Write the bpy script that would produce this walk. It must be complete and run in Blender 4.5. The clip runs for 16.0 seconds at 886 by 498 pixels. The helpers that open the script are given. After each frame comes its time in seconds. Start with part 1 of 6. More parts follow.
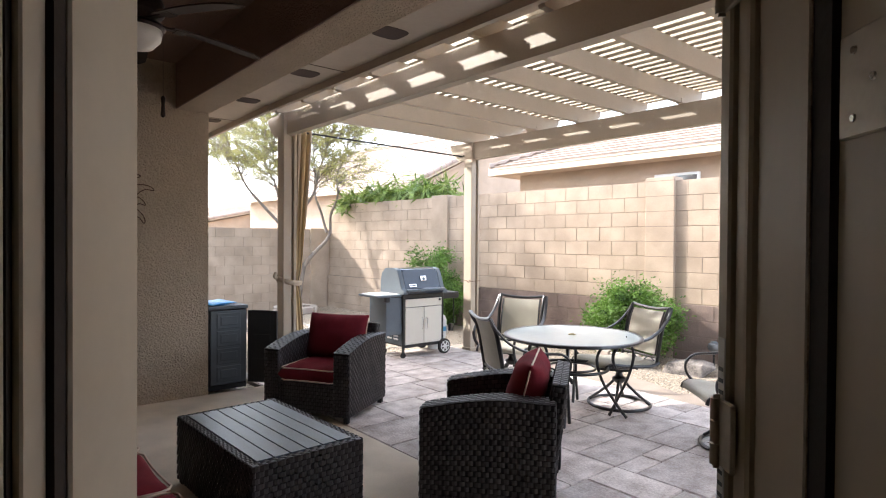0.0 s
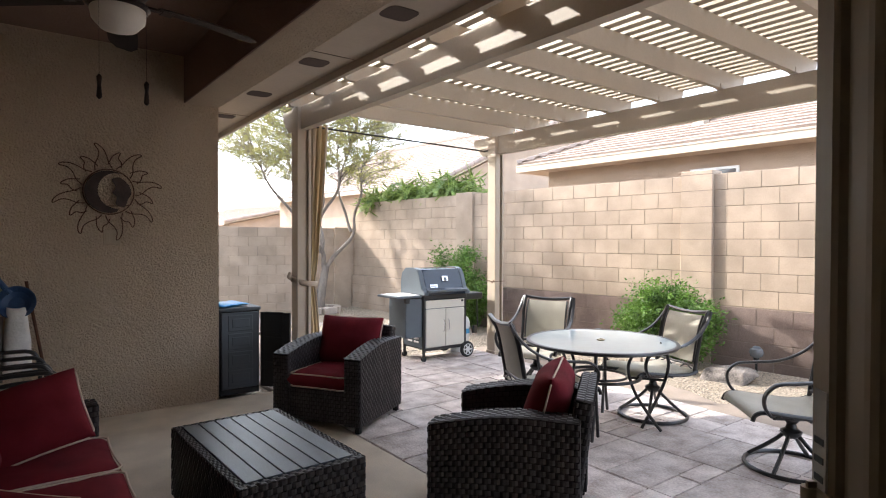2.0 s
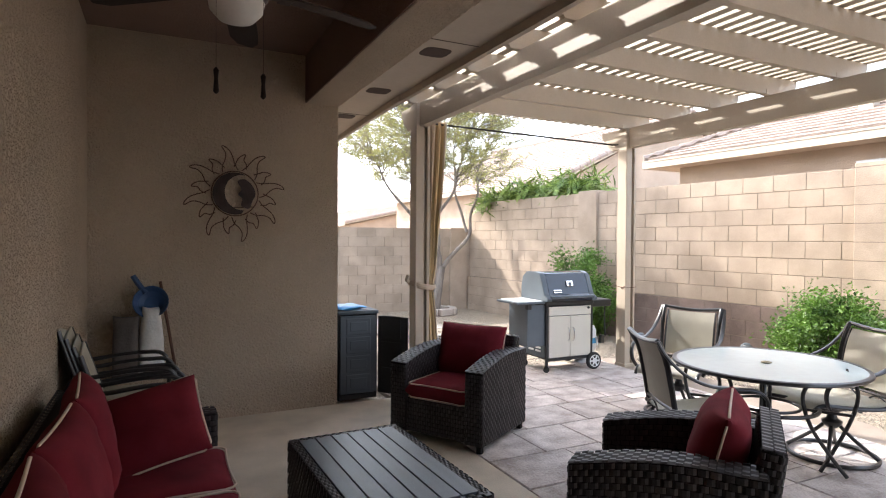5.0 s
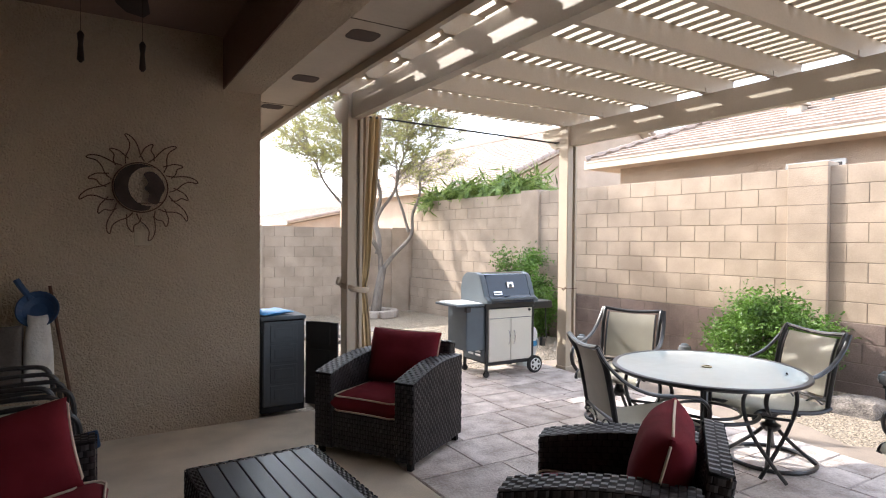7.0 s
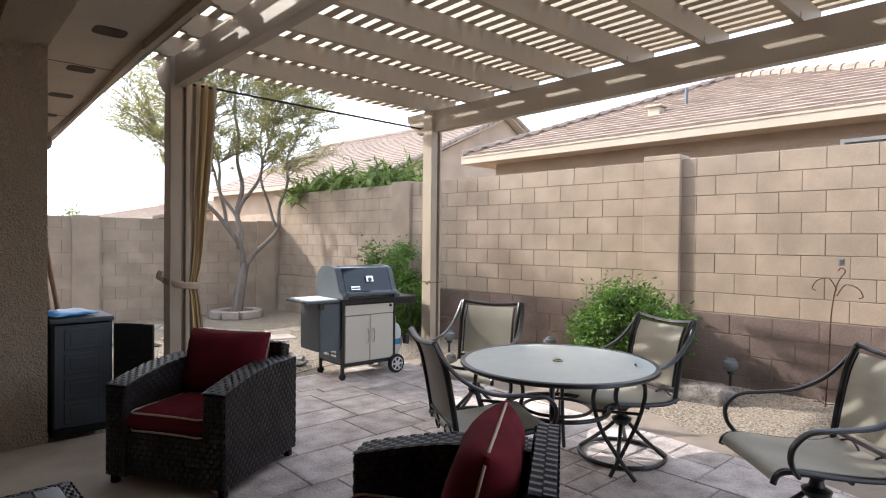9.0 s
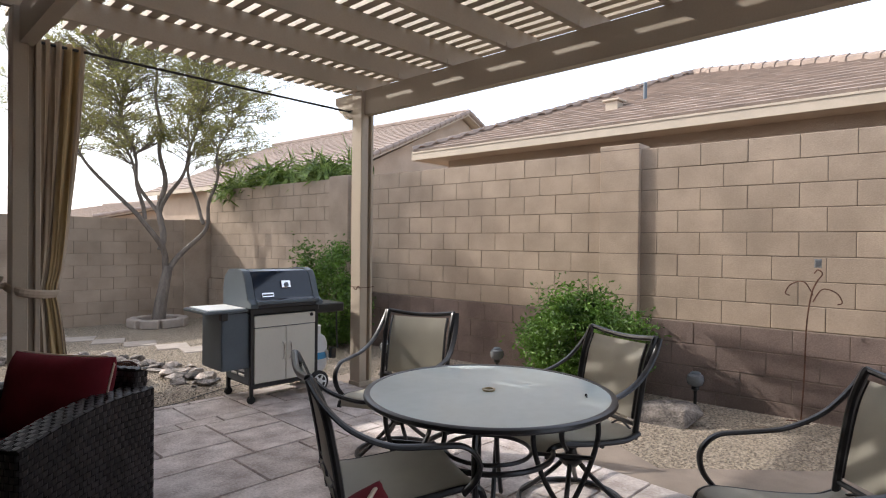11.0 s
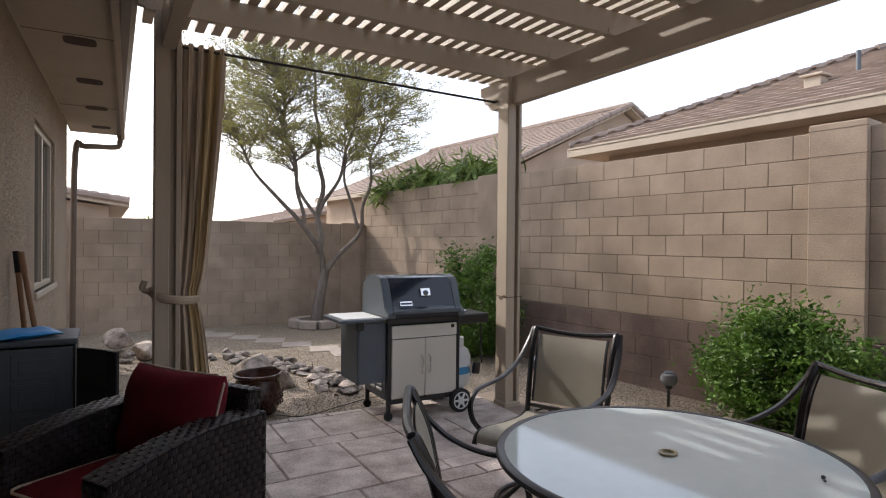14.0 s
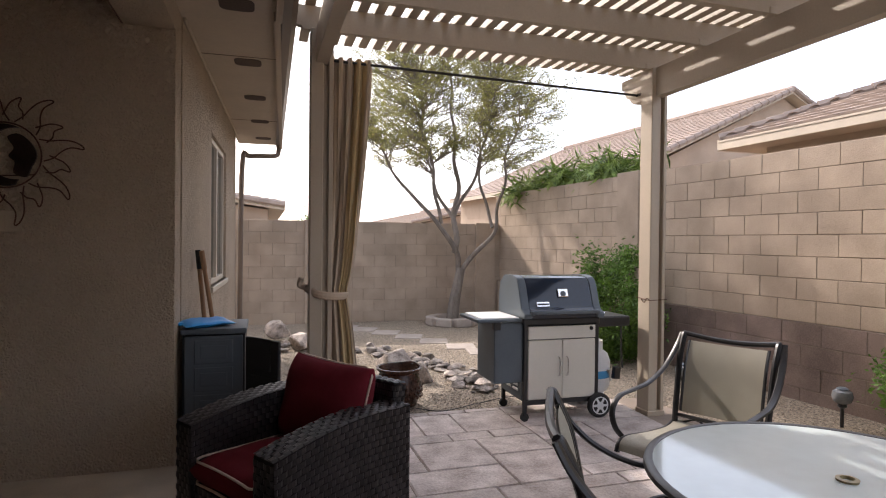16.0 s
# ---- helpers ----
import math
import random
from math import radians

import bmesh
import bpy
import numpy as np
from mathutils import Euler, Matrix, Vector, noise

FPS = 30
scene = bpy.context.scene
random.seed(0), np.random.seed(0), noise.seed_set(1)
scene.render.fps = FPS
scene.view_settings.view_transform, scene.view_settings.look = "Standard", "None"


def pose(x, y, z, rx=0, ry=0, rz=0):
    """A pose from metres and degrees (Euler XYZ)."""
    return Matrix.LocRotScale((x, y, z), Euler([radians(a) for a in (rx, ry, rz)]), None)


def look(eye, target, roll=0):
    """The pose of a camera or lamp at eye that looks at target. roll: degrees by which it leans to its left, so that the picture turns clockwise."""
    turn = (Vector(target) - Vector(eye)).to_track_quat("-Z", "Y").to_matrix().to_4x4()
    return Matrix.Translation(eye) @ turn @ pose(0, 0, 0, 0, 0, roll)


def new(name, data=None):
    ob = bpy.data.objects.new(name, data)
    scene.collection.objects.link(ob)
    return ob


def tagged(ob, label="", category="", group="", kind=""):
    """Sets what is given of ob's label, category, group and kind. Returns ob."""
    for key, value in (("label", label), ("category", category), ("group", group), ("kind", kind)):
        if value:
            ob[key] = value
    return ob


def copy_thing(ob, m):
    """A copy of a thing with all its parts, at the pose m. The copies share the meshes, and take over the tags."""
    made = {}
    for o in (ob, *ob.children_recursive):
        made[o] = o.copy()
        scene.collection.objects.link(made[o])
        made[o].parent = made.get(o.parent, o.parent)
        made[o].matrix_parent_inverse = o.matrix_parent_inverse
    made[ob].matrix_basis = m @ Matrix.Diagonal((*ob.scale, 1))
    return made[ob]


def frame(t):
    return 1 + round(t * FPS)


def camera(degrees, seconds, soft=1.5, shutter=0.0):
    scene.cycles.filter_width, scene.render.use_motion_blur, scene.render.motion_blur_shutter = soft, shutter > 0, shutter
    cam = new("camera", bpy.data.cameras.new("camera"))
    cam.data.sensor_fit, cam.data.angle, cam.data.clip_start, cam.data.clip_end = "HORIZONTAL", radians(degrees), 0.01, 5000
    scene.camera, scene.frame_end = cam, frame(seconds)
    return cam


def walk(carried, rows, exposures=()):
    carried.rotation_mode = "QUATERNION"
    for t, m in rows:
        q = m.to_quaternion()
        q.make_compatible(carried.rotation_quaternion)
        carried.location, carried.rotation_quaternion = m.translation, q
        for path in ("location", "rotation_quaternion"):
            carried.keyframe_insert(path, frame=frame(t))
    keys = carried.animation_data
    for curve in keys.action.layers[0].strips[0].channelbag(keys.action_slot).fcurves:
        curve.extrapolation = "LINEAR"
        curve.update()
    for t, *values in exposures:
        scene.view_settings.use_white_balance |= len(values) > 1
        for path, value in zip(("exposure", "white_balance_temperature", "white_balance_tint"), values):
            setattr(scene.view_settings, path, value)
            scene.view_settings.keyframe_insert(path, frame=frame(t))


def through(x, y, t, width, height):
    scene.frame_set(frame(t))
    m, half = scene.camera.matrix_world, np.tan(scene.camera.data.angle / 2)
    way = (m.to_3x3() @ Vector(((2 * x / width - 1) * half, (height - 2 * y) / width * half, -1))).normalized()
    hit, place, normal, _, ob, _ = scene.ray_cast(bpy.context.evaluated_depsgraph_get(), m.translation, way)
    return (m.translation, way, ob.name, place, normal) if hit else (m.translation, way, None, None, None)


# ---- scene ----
cam = camera(75.0, 16.0, soft=1.12)
PATH = [
    (0, (-0.367, 0.082, 1.459), (0.922, 1.611, 1.435), 0.4),
    (0.5, (-0.354, 0.119, 1.454), (0.923, 1.658, 1.43), 0.4),
    (1, (-0.319, 0.226, 1.458), (0.949, 1.772, 1.43), 0.5),
    (1.5, (-0.214, 0.256, 1.454), (1.045, 1.81, 1.427), 0.4),
    (2, (-0.091, 0.258, 1.455), (1.116, 1.852, 1.427), 0.2),
    (2.5, (-0.076, 0.265, 1.455), (1.031, 1.931, 1.43), 0.4),
    (3, (-0.086, 0.282, 1.46), (0.903, 2.02, 1.435), 0.4),
    (3.5, (-0.095, 0.347, 1.46), (0.801, 2.135, 1.431), 0.4),
    (3.7, (-0.11, 0.402, 1.458), (0.764, 2.2, 1.431), 0.4),
    (6, (0.176, 0.767, 1.486), (1.066, 2.558, 1.45), 0.4),
    (6.5, (0.204, 0.839, 1.478), (1.156, 2.598, 1.446), 0.5),
    (7, (0.28, 0.852, 1.471), (1.317, 2.562, 1.443), 0.5),
    (7.5, (0.435, 0.844, 1.464), (1.541, 2.511, 1.436), 0.3),
    (8, (0.548, 0.865, 1.451), (1.718, 2.487, 1.423), 0.4),
    (8.5, (0.673, 0.934, 1.412), (1.921, 2.497, 1.383), 0.6),
    (9, (0.823, 1.038, 1.388), (2.164, 2.521, 1.36), 0.6),
    (9.5, (1.001, 1.1, 1.362), (2.401, 2.528, 1.339), 0.6),
    (10, (1.2, 1.179, 1.362), (2.629, 2.578, 1.338), 0.5),
    (12.5, (1.92, 1.736, 1.364), (3.354, 3.131, 1.347), 0.7),
    (13, (1.976, 1.791, 1.376), (3.327, 3.266, 1.36), 0.6),
    (13.5, (2.004, 1.816, 1.381), (3.199, 3.419, 1.367), 0.5),
    (14, (1.997, 1.835, 1.382), (3.008, 3.56, 1.364), 0.6),
    (14.5, (1.99, 1.839, 1.379), (2.834, 3.652, 1.36), 0.6),
    (15, (1.98, 1.838, 1.38), (2.7, 3.704, 1.359), 0.6),
    (15.5, (1.983, 1.837, 1.382), (2.62, 3.733, 1.358), 0.6),
    (16, (1.965, 1.841, 1.384), (2.559, 3.751, 1.36), 0.6),
]
EXPOSURES = [(0, 1.55, 6400, 9), (0.7, 1.48, 6400, 9), (1.5, 1.35, 6400, 9), (2.5, 1.34, 6400, 9), (3.5, 1.38, 6400, 9), (6.0, 1.46, 6400, 9), (7.5, 1.2, 6400, 9), (9.0, 0.64, 6400, 9), (10.0, 0.39, 6500, 10), (12.5, -0.25, 6500, 10), (14.0, -0.21, 6600, 12), (16.0, 0.29, 6800, 15)]
walk(cam, [(t, look(eye, target, roll)) for t, eye, target, roll in PATH], EXPOSURES)

# ---- light ----
SUN_DIR = Vector((-0.36, 0.76, 0.56)).normalized()
world = bpy.data.worlds.new("sky")
scene.world = world
world.use_nodes = True
wn = world.node_tree.nodes
sky = wn.new("ShaderNodeTexSky")
sky.sky_type, sky.sun_disc = "NISHITA", False
sky.sun_elevation = math.asin(SUN_DIR.z)
sky.sun_rotation = math.atan2(SUN_DIR.x, SUN_DIR.y)
sky.air_density, sky.dust_density, sky.ozone_density = 1.0, 4.0, 1.0
haze = wn.new("ShaderNodeMix")          # thin bright cloud over the whole sky
haze.data_type, haze.blend_type = "RGBA", "ADD"
haze.inputs["Factor"].default_value = 1.0
haze.inputs["B"].default_value = (6.2, 6.65, 7.7, 1)
world.node_tree.links.new(sky.outputs[0], haze.inputs["A"])
world.node_tree.links.new(haze.outputs["Result"], wn["Background"].inputs[0])
wn["Background"].inputs[1].default_value = 0.15
sun = new("sun", bpy.data.lights.new("sun", "SUN"))
sun.data.energy, sun.data.angle, sun.data.color = 3.8, radians(0.6), (1.0, 0.955, 0.915)
sun.matrix_world = look(SUN_DIR * 30, (0, 0, 0))

# ---- materials ----
def material(name, color, rough=0.7, metal=0.0, var=0.15, scale=3.0, grain=60.0, bump=0.2, depth=0.004, second=None, spec=0.5, rand=0.0, stretch=(1, 1, 1)):
    """A surface with stains at one scale and grain at another, in metres."""
    m = bpy.data.materials.new(name)
    m.use_nodes = True
    nt = m.node_tree
    n, ln = nt.nodes, nt.links
    b = n["Principled BSDF"]
    b.inputs["Roughness"].default_value, b.inputs["Metallic"].default_value = rough, metal
    b.inputs["Specular IOR Level"].default_value = spec
    geo = n.new("ShaderNodeNewGeometry")
    mp = n.new("ShaderNodeMapping")
    mp.inputs["Scale"].default_value = stretch
    ln.new(geo.outputs["Position"], mp.inputs[0])
    big = n.new("ShaderNodeTexNoise")
    big.inputs["Scale"].default_value, big.inputs["Detail"].default_value = scale, 5
    fine = n.new("ShaderNodeTexNoise")
    fine.inputs["Scale"].default_value, fine.inputs["Detail"].default_value = grain, 3
    for t in (big, fine):
        ln.new(mp.outputs[0], t.inputs["Vector"])
    ramp = n.new("ShaderNodeValToRGB")
    c1 = [max(0.0, c * (1 - var)) for c in color]
    c2 = [min(1.0, c * (1 + var)) for c in (second or color)]
    ramp.color_ramp.elements[0].position, ramp.color_ramp.elements[1].position = 0.3, 0.7
    ramp.color_ramp.elements[0].color, ramp.color_ramp.elements[1].color = (*c1, 1), (*c2, 1)
    mix = n.new("ShaderNodeMath")
    mix.operation = "MULTIPLY_ADD"
    ln.new(fine.outputs[0], mix.inputs[0])
    mix.inputs[1].default_value = 0.45
    ln.new(big.outputs[0], mix.inputs[2])
    sub = n.new("ShaderNodeMath")
    sub.operation = "SUBTRACT"
    ln.new(mix.outputs[0], sub.inputs[0])
    sub.inputs[1].default_value = 0.22
    ln.new(sub.outputs[0], ramp.inputs[0])
    out = ramp.outputs[0]
    if rand:
        info = n.new("ShaderNodeObjectInfo")
        hsv = n.new("ShaderNodeHueSaturation")
        mr = n.new("ShaderNodeMapRange")
        mr.inputs["To Min"].default_value, mr.inputs["To Max"].default_value = 1 - rand, 1 + rand
        ln.new(info.outputs["Random"], mr.inputs[0])
        ln.new(mr.outputs[0], hsv.inputs["Value"])
        ln.new(out, hsv.inputs["Color"])
        out = hsv.outputs[0]
    ln.new(out, b.inputs["Base Color"])
    if bump:
        bn = n.new("ShaderNodeBump")
        bn.inputs["Strength"].default_value, bn.inputs["Distance"].default_value = bump, depth
        ln.new(fine.outputs[0], bn.inputs["Height"])
        ln.new(bn.outputs[0], b.inputs["Normal"])
    return m


def foliage_material(name, color, second, through=0.45):
    """Thin leaves, which let part of the light through."""
    m = material(name, color, 0.5, var=0.35, scale=6, grain=30, bump=0.1, second=second)
    n, ln = m.node_tree.nodes, m.node_tree.links
    b = n["Principled BSDF"]
    tr = n.new("ShaderNodeBsdfTranslucent")
    mix = n.new("ShaderNodeMixShader")
    mix.inputs[0].default_value = through
    ln.new(b.inputs["Base Color"].links[0].from_socket, tr.inputs[0])
    ln.new(b.outputs[0], mix.inputs[1])
    ln.new(tr.outputs[0], mix.inputs[2])
    ln.new(mix.outputs[0], n["Material Output"].inputs[0])
    return m


def stucco_material(name, color, lump=34.0, bump=1.0, depth=0.022, var=0.1):
    """Knock-down stucco: flattened lumps with trowelled worms between."""
    m = material(name, color, 0.9, var=var, scale=1.3, grain=90, bump=0, spec=0.2)
    n, ln = m.node_tree.nodes, m.node_tree.links
    geo = [x for x in n if x.type == "NEW_GEOMETRY"][0]
    warp = n.new("ShaderNodeTexNoise")
    warp.inputs["Scale"].default_value, warp.inputs["Detail"].default_value, warp.inputs["Distortion"].default_value = lump, 2.5, 1.2
    ln.new(geo.outputs["Position"], warp.inputs["Vector"])
    r = n.new("ShaderNodeValToRGB")
    r.color_ramp.elements[0].position, r.color_ramp.elements[1].position = 0.42, 0.58
    ln.new(warp.outputs[0], r.inputs[0])
    bn = n.new("ShaderNodeBump")
    bn.inputs["Strength"].default_value, bn.inputs["Distance"].default_value = bump, depth
    ln.new(r.outputs[0], bn.inputs["Height"])
    ln.new(bn.outputs[0], n["Principled BSDF"].inputs["Normal"])
    return m


STUCCO = stucco_material("stucco", (0.58, 0.470, 0.352), 44.0, 1.0, 0.021)
STUCCO_FAR = stucco_material("stucco_far", (0.42, 0.325, 0.25), 30, 0.4)
TRIM = material("trim_paint", (0.46, 0.38, 0.28), 0.6, var=0.06, grain=40, bump=0.05)
SOFFIT = material("soffit_paint", (0.47, 0.395, 0.31), 0.7, var=0.06, grain=30, bump=0.08)
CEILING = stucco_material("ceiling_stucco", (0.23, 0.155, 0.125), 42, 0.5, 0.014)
PERGOLA = material("pergola_paint", (0.45, 0.378, 0.290), 0.55, var=0.07, scale=2, grain=80, bump=0.08, depth=0.002, stretch=(1, 1, 1))
BLOCK = material("concrete_block", (0.392, 0.312, 0.241), 0.95, var=0.16, scale=2.6, grain=85, bump=0.6, depth=0.004, spec=0.15, rand=0.06)
# courses below the ledge: darker and more mottled than those above
BLOCK_LOW = material("concrete_block_lower", (0.205, 0.155, 0.133), 0.95, var=0.32, scale=2.2, grain=85, bump=0.7, depth=0.004, spec=0.15, rand=0.06)
MORTAR = material("mortar", (0.21, 0.165, 0.13), 0.95, var=0.15, grain=150, bump=0.4)
PAVER = material("paver", (0.45, 0.375, 0.335), 0.85, var=0.19, scale=6, grain=55, bump=0.8, depth=0.008, second=(0.57, 0.51, 0.475), rand=0.17, spec=0.3)
SAND = material("joint_sand", (0.25, 0.20, 0.16), 0.95, var=0.2, grain=200)
SLAB = material("slab_concrete", (0.565, 0.485, 0.38), 0.85, var=0.18, scale=2.5, grain=120, bump=0.5, depth=0.004)
GRAVEL = material("gravel", (0.20, 0.165, 0.13), 0.95, var=0.45, scale=45, grain=120, bump=1.0, depth=0.016, second=(0.37, 0.305, 0.23))
ROOF = material("roof_tile", (0.31, 0.245, 0.205), 0.85, var=0.18, scale=3, grain=60, bump=0.3, rand=0.1)
BLACK = material("black_gap", (0.02, 0.018, 0.016), 0.8, var=0.2)
INSIDE = material("inside_paint", (0.60, 0.54, 0.46), 0.8, var=0.05)


# ---- building helpers ----
def part(name, bm, mat, parent=None, label=""):
    me = bpy.data.meshes.new(name)
    bm.normal_update()
    bm.to_mesh(me)
    bm.free()
    me.materials.append(mat)
    ob = new(name, me)
    if parent is not None:
        ob.parent = parent
    if label:
        ob["label"] = label
    return ob


def smooth(ob, angle=40):
    ob.data.shade_smooth()
    ob.data.set_sharp_from_angle(angle=radians(angle))
    return ob


def thing(name, m, label, category, group="", kind=""):
    ob = new(name)
    ob.matrix_world = m
    ob.empty_display_size = 0.1
    return tagged(ob, label, category, group, kind)


def box(x0, x1, y0, y1, z0, z1, bevel=0.0, seg=1, bm=None):
    b = bmesh.new()
    bmesh.ops.create_cube(b, size=1.0)
    for v in b.verts:
        v.co = ((x0 + x1) / 2 + v.co.x * (x1 - x0), (y0 + y1) / 2 + v.co.y * (y1 - y0), (z0 + z1) / 2 + v.co.z * (z1 - z0))
    if bevel:
        bmesh.ops.bevel(b, geom=b.edges[:], offset=bevel, segments=seg, profile=0.6, affect="EDGES")
    if bm is None:
        return b
    me = bpy.data.meshes.new("tmp")
    b.to_mesh(me)
    b.free()
    bm.from_mesh(me)
    bpy.data.meshes.remove(me)
    return bm


def moved(bm, m):
    bmesh.ops.transform(bm, matrix=m, verts=bm.verts[:])
    return bm


def joined(*bms):
    out = bmesh.new()
    for b in bms:
        me = bpy.data.meshes.new("tmp")
        b.to_mesh(me)
        b.free()
        out.from_mesh(me)
        bpy.data.meshes.remove(me)
    return out


def prism(points, z0, z1):
    """An upright prism over a plan polygon (counter-clockwise)."""
    b = bmesh.new()
    lo = [b.verts.new((x, y, z0)) for x, y in points]
    hi = [b.verts.new((x, y, z1)) for x, y in points]
    b.faces.new(lo[::-1])
    b.faces.new(hi)
    for i in range(len(points)):
        j = (i + 1) % len(points)
        b.faces.new((lo[i], lo[j], hi[j], hi[i]))
    return b


def tube(points, r=0.01, sides=8, closed=False, flat=1.0, rs=None):
    """A round bar along points; flat squashes it, rs gives a radius for each point."""
    b = bmesh.new()
    pts = [Vector(p) for p in points]
    n = len(pts)
    rings = []
    up = None
    for i, p in enumerate(pts):
        a = pts[(i - 1) % n] if (closed or i) else p
        c = pts[(i + 1) % n] if (closed or i < n - 1) else p
        d = (c - a).normalized()
        if up is None:
            up = d.orthogonal().normalized()
            if abs(d.z) < 0.9:
                up = (Vector((0, 0, 1)) - d * d.z).normalized()
        up = (up - d * up.dot(d))
        up = up.normalized() if up.length > 1e-6 else d.orthogonal().normalized()
        side = d.cross(up)
        rr = rs[i] if rs else r
        rings.append([b.verts.new(p + (side * math.cos(k * math.tau / sides) + up * flat * math.sin(k * math.tau / sides)) * rr) for k in range(sides)])
    for i in range(n if closed else n - 1):
        A, B = rings[i], rings[(i + 1) % n]
        for k in range(sides):
            b.faces.new((A[k], A[(k + 1) % sides], B[(k + 1) % sides], B[k]))
    if not closed:
        b.faces.new(rings[0][::-1])
        b.faces.new(rings[-1])
    return b


def arc(points, per=6, closed=False):
    """A smooth line through points (Catmull-Rom)."""
    p = [Vector(q) for q in points]
    n = len(p)
    out = []
    for i in range(n if closed else n - 1):
        a, b, c, d = (p[(i - 1) % n] if closed or i else p[0]), p[i], p[(i + 1) % n], (p[(i + 2) % n] if closed or i < n - 2 else p[-1])
        for k in range(per):
            t = k / per
            out.append(0.5 * ((2 * b) + (c - a) * t + (2 * a - 5 * b + 4 * c - d) * t * t + (3 * b - a - 3 * c + d) * t ** 3))
    if not closed:
        out.append(p[-1])
    return out


def lathe(profile, sides=24, ring=False):
    """A turned shape round z from (radius, z) pairs."""
    b = bmesh.new()
    rings = [[b.verts.new((r * math.cos(k * math.tau / sides), r * math.sin(k * math.tau / sides), z)) for k in range(sides)] for r, z in profile]
    for A, B in zip(rings, rings[1:] + (rings[:1] if ring else [])):
        for k in range(sides):
            b.faces.new((A[k], A[(k + 1) % sides], B[(k + 1) % sides], B[k]))
    if not ring:
        b.faces.new(rings[0][::-1])
        b.faces.new(rings[-1])
    return b


def structure(name, bm, mat, label=""):
    return tagged(part(name, bm, mat), label, "", "", "structure")

# ---- the house: covered patio, doorway, side wall ----
CX, CY = 1.45, 5.67            # outer corner of the end wall
WX = -0.46                     # face of the patio's long wall
R_, L_ = Vector((0.511, 0.4775)), Vector((-0.145, 1.11))   # jambs of the diagonal doorway
DU = (L_ - R_).normalized()
DN = Vector((-DU.y, DU.x)) * -1    # outwards
if DN.x < 0:
    DN = -DN
DOOR_H = 2.06
TOP = 3.06


def wall_piece(a, b, z0, z1, thick=0.2):
    """Part of the diagonal wall from a to b along the doorway's line, the outer face on the line."""
    p0, p1 = R_ + DU * a, R_ + DU * b
    q0, q1 = p0 - DN * thick, p1 - DN * thick
    return prism([tuple(p0), tuple(p1), tuple(q1), tuple(q0)], z0, z1)


W_DOOR = (L_ - R_).length
s_left = (WX - R_.x) / DU.x
structure("wall_diagonal", joined(wall_piece(-2.2, -0.02, 0, 3.2), wall_piece(W_DOOR + 0.02, s_left, 0, 3.2), wall_piece(-0.02, W_DOOR + 0.02, DOOR_H + 0.03, 3.2)), STUCCO, "tan stucco wall round the patio doorway")
yl = R_.y + DU.y * s_left
structure("wall_west", box(WX - 0.2, WX, yl - 0.1, CY, 0, 3.2), STUCCO, "tan stucco wall of the covered patio")
structure("wall_north", box(WX - 0.2, CX, CY, CY + 0.25, -0.02, 3.2), STUCCO, "tan stucco end wall of the covered patio")
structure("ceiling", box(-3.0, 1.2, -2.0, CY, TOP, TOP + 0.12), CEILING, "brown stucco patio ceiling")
structure("beam_stucco", box(1.17, CX, -2.0, CY, 2.65, 3.2), STUCCO, "tan stucco beam along the patio's open edge")
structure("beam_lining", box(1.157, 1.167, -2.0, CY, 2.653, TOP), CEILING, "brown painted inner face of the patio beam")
# side wall beyond the corner, with its window opening
SY1, WY0, WY1, WZ0, WZ1 = 10.2, 7.5, 8.9, 0.95, 2.36
SKEW = Matrix.Translation((CX, CY, 0)) @ Matrix.Rotation(radians(-1.85), 4, "Z") @ Matrix.Translation((-CX, -CY, 0))   # the side wall runs out a little
structure("wall_side", moved(joined(box(CX - 0.25, CX, CY + 0.25, WY0, -0.05, 2.95), box(CX - 0.25, CX, WY1, SY1, -0.05, 2.95), box(CX - 0.25, CX, WY0, WY1, -0.05, WZ0), box(CX - 0.25, CX, WY0, WY1, WZ1, 2.95)), SKEW), STUCCO, "tan stucco side wall of the house")
structure("soffit", joined(box(CX - 0.02, 2.03, -2.0, CY, 2.82, 2.85), moved(box(CX - 0.02, 2.02, CY, SY1 + 0.75, 2.82, 2.849), SKEW)), SOFFIT, "tan painted soffit boards with vent holes")
structure("fascia", joined(box(2.03, 2.07, -2.0, CY, 2.76, 2.98), moved(box(2.02, 2.06, CY - 0.01, SY1 + 0.75, 2.761, 2.98), SKEW)), SOFFIT, "tan fascia board")
# room behind the doorway
structure("wall_inside", joined(box(-3.2, -3.0, -3.2, 3.0, 0, 3.2), box(-3.2, 2.6, -3.2, -3.0, 0, 3.2), box(2.4, 2.6, -3.0, -1.3, 0, 3.2), box(-3.2, WX - 0.2, 2.8, 3.0, 0, 3.2)), INSIDE, "beige walls of the dark room indoors")
structure("ceiling_inside", box(-3.2, 2.6, -3.2, 3.0, 3.2, 3.3), INSIDE, "plain ceiling indoors")
structure("floor_inside", prism([(-3.2, -3.2), (2.6, -3.2), (2.6, -1.7), (0.51, 0.46), (-0.46, 1.4), (-3.2, 3.0)], -0.1, 0.005), SLAB, "floor of the room indoors")

